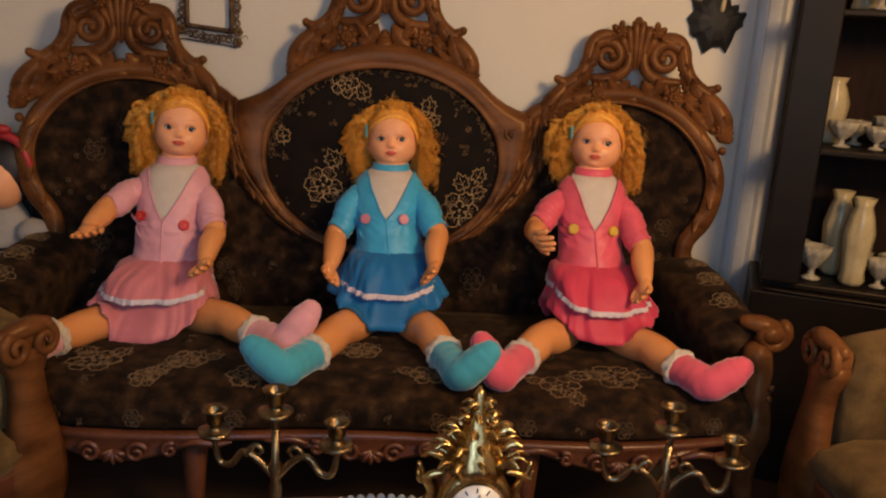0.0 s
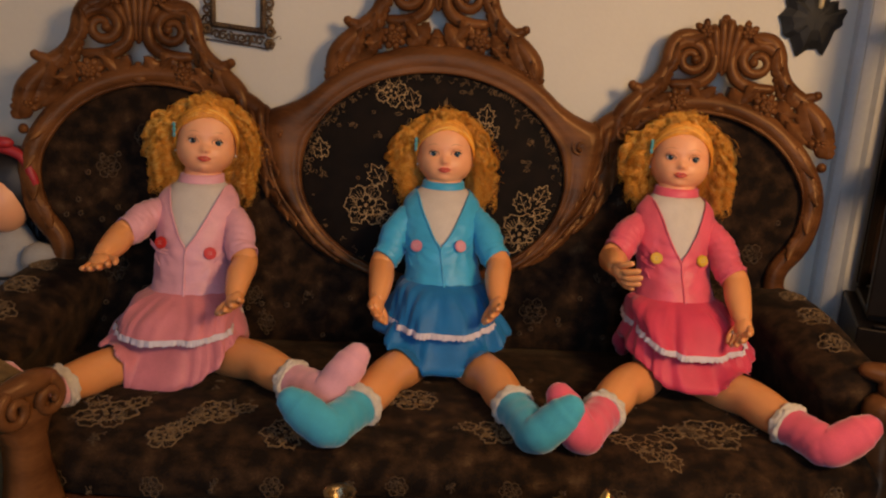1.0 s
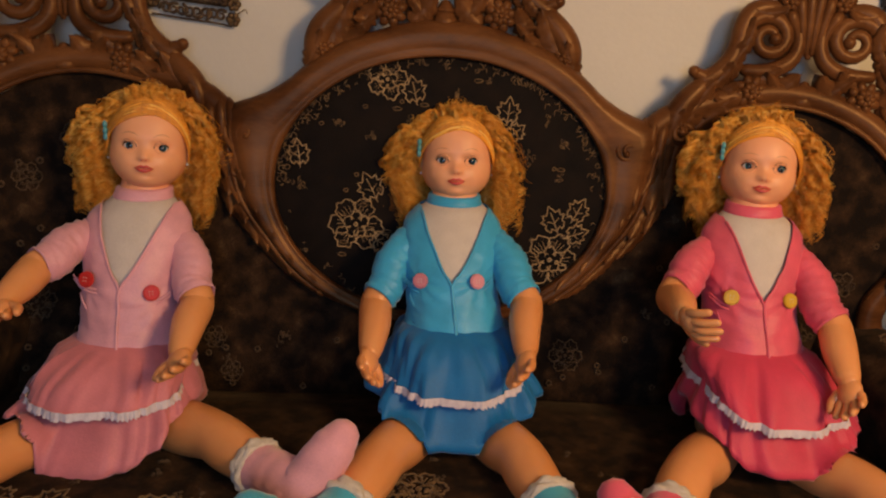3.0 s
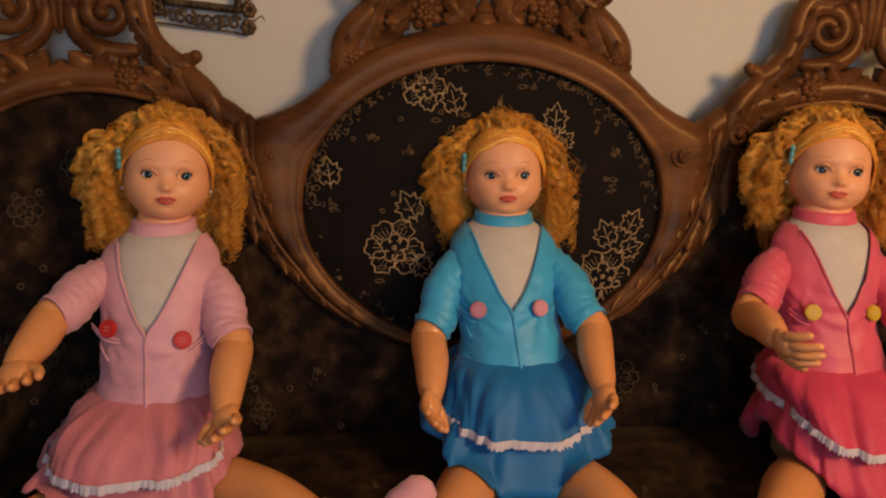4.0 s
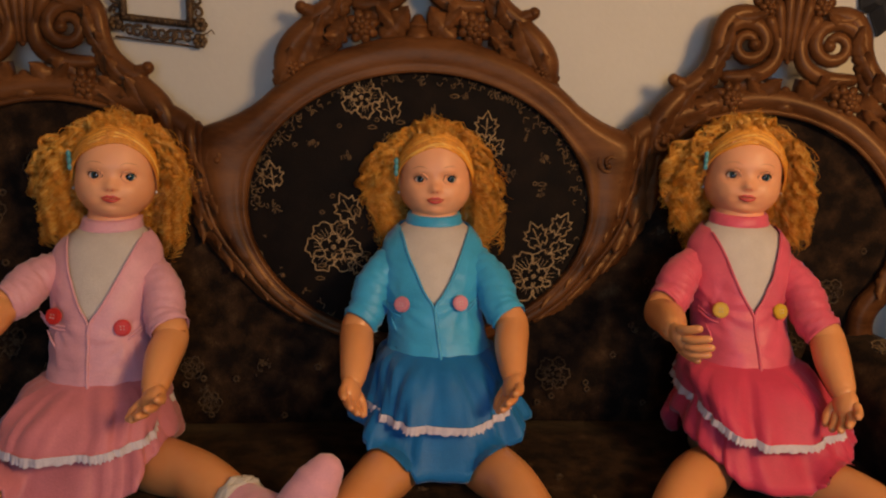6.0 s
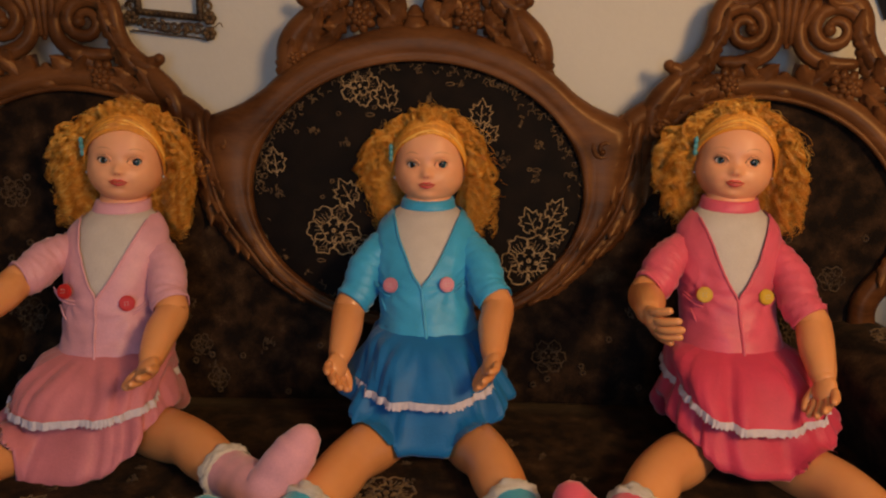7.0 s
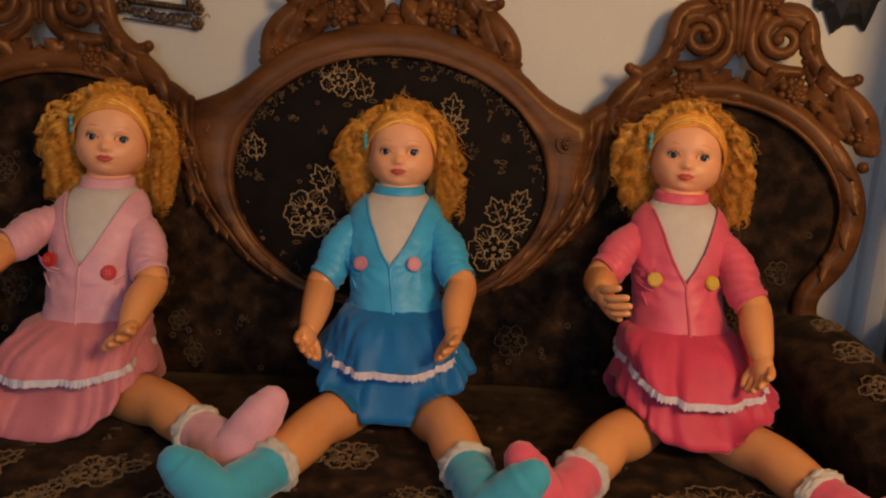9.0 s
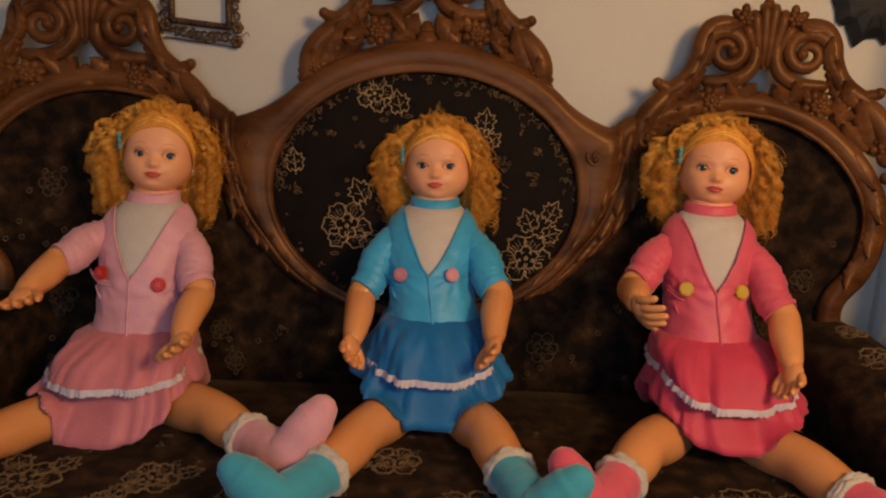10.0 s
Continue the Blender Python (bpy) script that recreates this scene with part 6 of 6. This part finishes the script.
def clock():
    t = thing("mantel_clock", "ornate gilt brass mantel clock with a white dial", "clock")
    c = (0.205, -1.44)
    bm = bmesh.new()
    lathe(bm, (0, 0, 0), [(0.085, 0.0), (0.087, 0.012), (0.070, 0.02), (0.060, 0.035), (0.05, 0.045), (0.02, 0.05)], 32, 8, 0.05)
    part("base", bm, BRASS, t)
    bm = bmesh.new()
    rows = []
    for y, r in ((0.045, 0.052), (0.04, 0.060), (-0.02, 0.064), (-0.034, 0.062), (-0.040, 0.052), (-0.036, 0.046)):
        rows.append([Vector((r * math.cos(a), y, 0.108 + r * math.sin(a) * 1.02)) for a in [2 * math.pi * k / 36 for k in range(36)]])
    loft(bm, rows)
    part("case", bm, BRASS, t)
    bm = bmesh.new()
    made = bmesh.ops.create_cone(bm, cap_ends=True, segments=40, radius1=0.044, radius2=0.044, depth=0.004, matrix=Matrix.Translation((0, -0.039, 0.108)) @ pose(0, 0, 0, 90))
    dial = part("dial", bm, DIAL, t, "white enamel dial")
    for k in range(12):
        bm = bmesh.new()
        a = math.pi * k / 6
        tube(bm, [(0.032 * math.sin(a), -0.0415, 0.108 + 0.032 * math.cos(a)), (0.039 * math.sin(a), -0.0415, 0.108 + 0.039 * math.cos(a))], 0.0013, seg=5)
        part("hour_mark", bm, BLACK_GLOSS, dial)
    for a, ln in ((0.15, 0.028), (-2.2, 0.02)):
        bm = bmesh.new()
        tube(bm, [(0, -0.043, 0.108), (ln * math.sin(a), -0.043, 0.108 + ln * math.cos(a))], [0.0022, 0.001], seg=5)
        part("clock_pointer", bm, BLACK_GLOSS, dial)
    rnd = random.Random(3)
    # leafy crown
    for tier_z, r, n, ln in ((0.162, 0.066, 12, 0.050), (0.188, 0.056, 11, 0.048), (0.215, 0.044, 9, 0.044), (0.24, 0.026, 6, 0.036), (0.265, 0.016, 5, 0.034)):
        for k in range(n):
            a = 2 * math.pi * (k + rnd.random() * 0.5) / n
            bm = bmesh.new()
            b = Vector((r * 0.5 * math.cos(a), 0.6 * r * 0.5 * math.sin(a), tier_z))
            e = Vector((r * 1.15 * math.cos(a), 0.6 * r * 1.15 * math.sin(a), tier_z + ln * 0.55))
            f = e + Vector((0.3 * ln * math.cos(a), 0.3 * ln * math.sin(a), -0.12 * ln))
            tube(bm, [b, b.lerp(e, 0.55) + Vector((0, 0, 0.004)), e, f], [0.006, 0.0095, 0.007, 0.003], seg=8, flat=0.6)
            part("crown_leaf", bm, BRASS, t)
    bm = bmesh.new()
    lathe(bm, (0, 0, 0.16), [(0.050, 0.0), (0.046, 0.02), (0.034, 0.045), (0.022, 0.08), (0.012, 0.11), (0.010, 0.135), (0.003, 0.15)], 18, 6, 0.1)
    part("crown", bm, BRASS, t)
    for s in (-1, 1):
        bm = bmesh.new()
        tube(bm, [(s * 0.058, 0, 0.06), (s * 0.082, 0, 0.085), (s * 0.072, 0, 0.12), (s * 0.088, 0, 0.15), (s * 0.094, 0, 0.17)], [0.008, 0.010, 0.008, 0.007, 0.005], seg=8, steps=5)
        tube(bm, [(s * 0.055, -0.01, 0.16), (s * 0.075, -0.01, 0.155), (s * 0.092, -0.01, 0.145), (s * 0.096, -0.01, 0.16)], [0.006, 0.007, 0.005, 0.003], seg=8, steps=4)
        part("side_scroll", bm, BRASS, t)
    t.matrix_world = pose(c[0], c[1], TZ + 0.0065, 0, 0, 3)
clock()

# ---------------------------------------------------------------- dark-haired doll beside the sofa
def side_doll():
    bm = bmesh.new()
    c = Vector((-1.145, -0.10, 0.815))
    ball(bm, c + Vector((0, -0.02, 0.0)), (0.075, 0.075, 0.09), 0, 24, 16)
    ball(bm, c + Vector((0.01, 0.012, 0.035)), (0.112, 0.088, 0.11), 1, 24, 16)
    rnd = random.Random(2)
    for k in range(60):
        a = rnd.uniform(-0.2, 3.4)
        x, y = 0.095 * math.cos(a), 0.07 * math.sin(a)
        tube(bm, [c + Vector((x * 0.7, y * 0.7 - 0.01, 0.10)), c + Vector((x * 1.1, y * 1.1, 0.02)), c + Vector((x * 1.25, y * 1.1, -0.07)), c + Vector((x * 1.35, y, -0.17 + rnd.uniform(-0.03, 0.04)))], [0.010, 0.014, 0.013, 0.006], 1, seg=6)
    tube(bm, [c + Vector((-0.06, -0.03, 0.135)), c + Vector((0.0, -0.05, 0.150)), c + Vector((0.07, -0.05, 0.125)), c + Vector((0.098, -0.055, 0.075)), c + Vector((0.108, -0.05, 0.03))], [0.010, 0.016, 0.014, 0.013, 0.010], 2, seg=8)
    ball(bm, c + Vector((0.03, -0.06, 0.16)), (0.03, 0.016, 0.016), 2, 10, 8)
    rows = [ellipse_ring((c.x, c.y + 0.01, z), rx, ry, 32) for z, rx, ry in ((0.02, 0.24, 0.13), (0.25, 0.21, 0.11), (0.42, 0.16, 0.09), (0.55, 0.14, 0.08), (0.65, 0.13, 0.07), (0.69, 0.07, 0.05), (0.74, 0.04, 0.04))]
    loft(bm, rows, 3)
    tube(bm, [(c.x + 0.10, c.y - 0.05, 0.66), (c.x + 0.17, c.y - 0.04, 0.60), (c.x + 0.20, c.y - 0.03, 0.50)], [0.05, 0.05, 0.045], 3, seg=14)
    tube(bm, [(c.x - 0.13, c.y - 0.085, 0.622), (c.x, c.y - 0.105, 0.618), (c.x + 0.10, c.y - 0.09, 0.625)], 0.005, 1, seg=6)
    tube(bm, [(c.x + 0.09, c.y - 0.09, 0.59), (c.x + 0.07, c.y - 0.095, 0.55), (c.x + 0.11, c.y - 0.095, 0.52), (c.x + 0.17, c.y - 0.085, 0.56), (c.x + 0.20, c.y - 0.07, 0.60)], 0.006, 1, seg=6)
    red = material("red_ribbon", (0.42, 0.02, 0.025), None, 0.5)
    white = material("white_dress", (0.40, 0.37, 0.33), (0.30, 0.28, 0.25), 0.8, scale=14, bump=0.2)
    tagged(part("doll", bm, [FACE, HAIR_BLACK, red, white]), "dark-haired doll with a red bow and white dress beside the sofa", "doll")
side_doll()

# ---------------------------------------------------------------- the room's lamp
def ceiling_lamp():
    t = thing("ceiling_lamp", "warm glass ceiling lamp hanging in the room", "lamp")
    x, y, z = LAMP
    bm = bmesh.new()
    tube(bm, [(x, y, 2.6), (x, y, z + 0.16)], 0.008, seg=8)
    part("rod", bm, BRASS, t)
    bm = bmesh.new()
    lathe(bm, (x, y, z + 0.03), [(0.02, 0.14), (0.06, 0.13), (0.15, 0.08), (0.20, 0.02), (0.19, 0.02), (0.14, 0.07), (0.05, 0.115), (0.02, 0.12)], 28)
    part("shade", bm, BRASS_DULL, t)
ceiling_lamp()
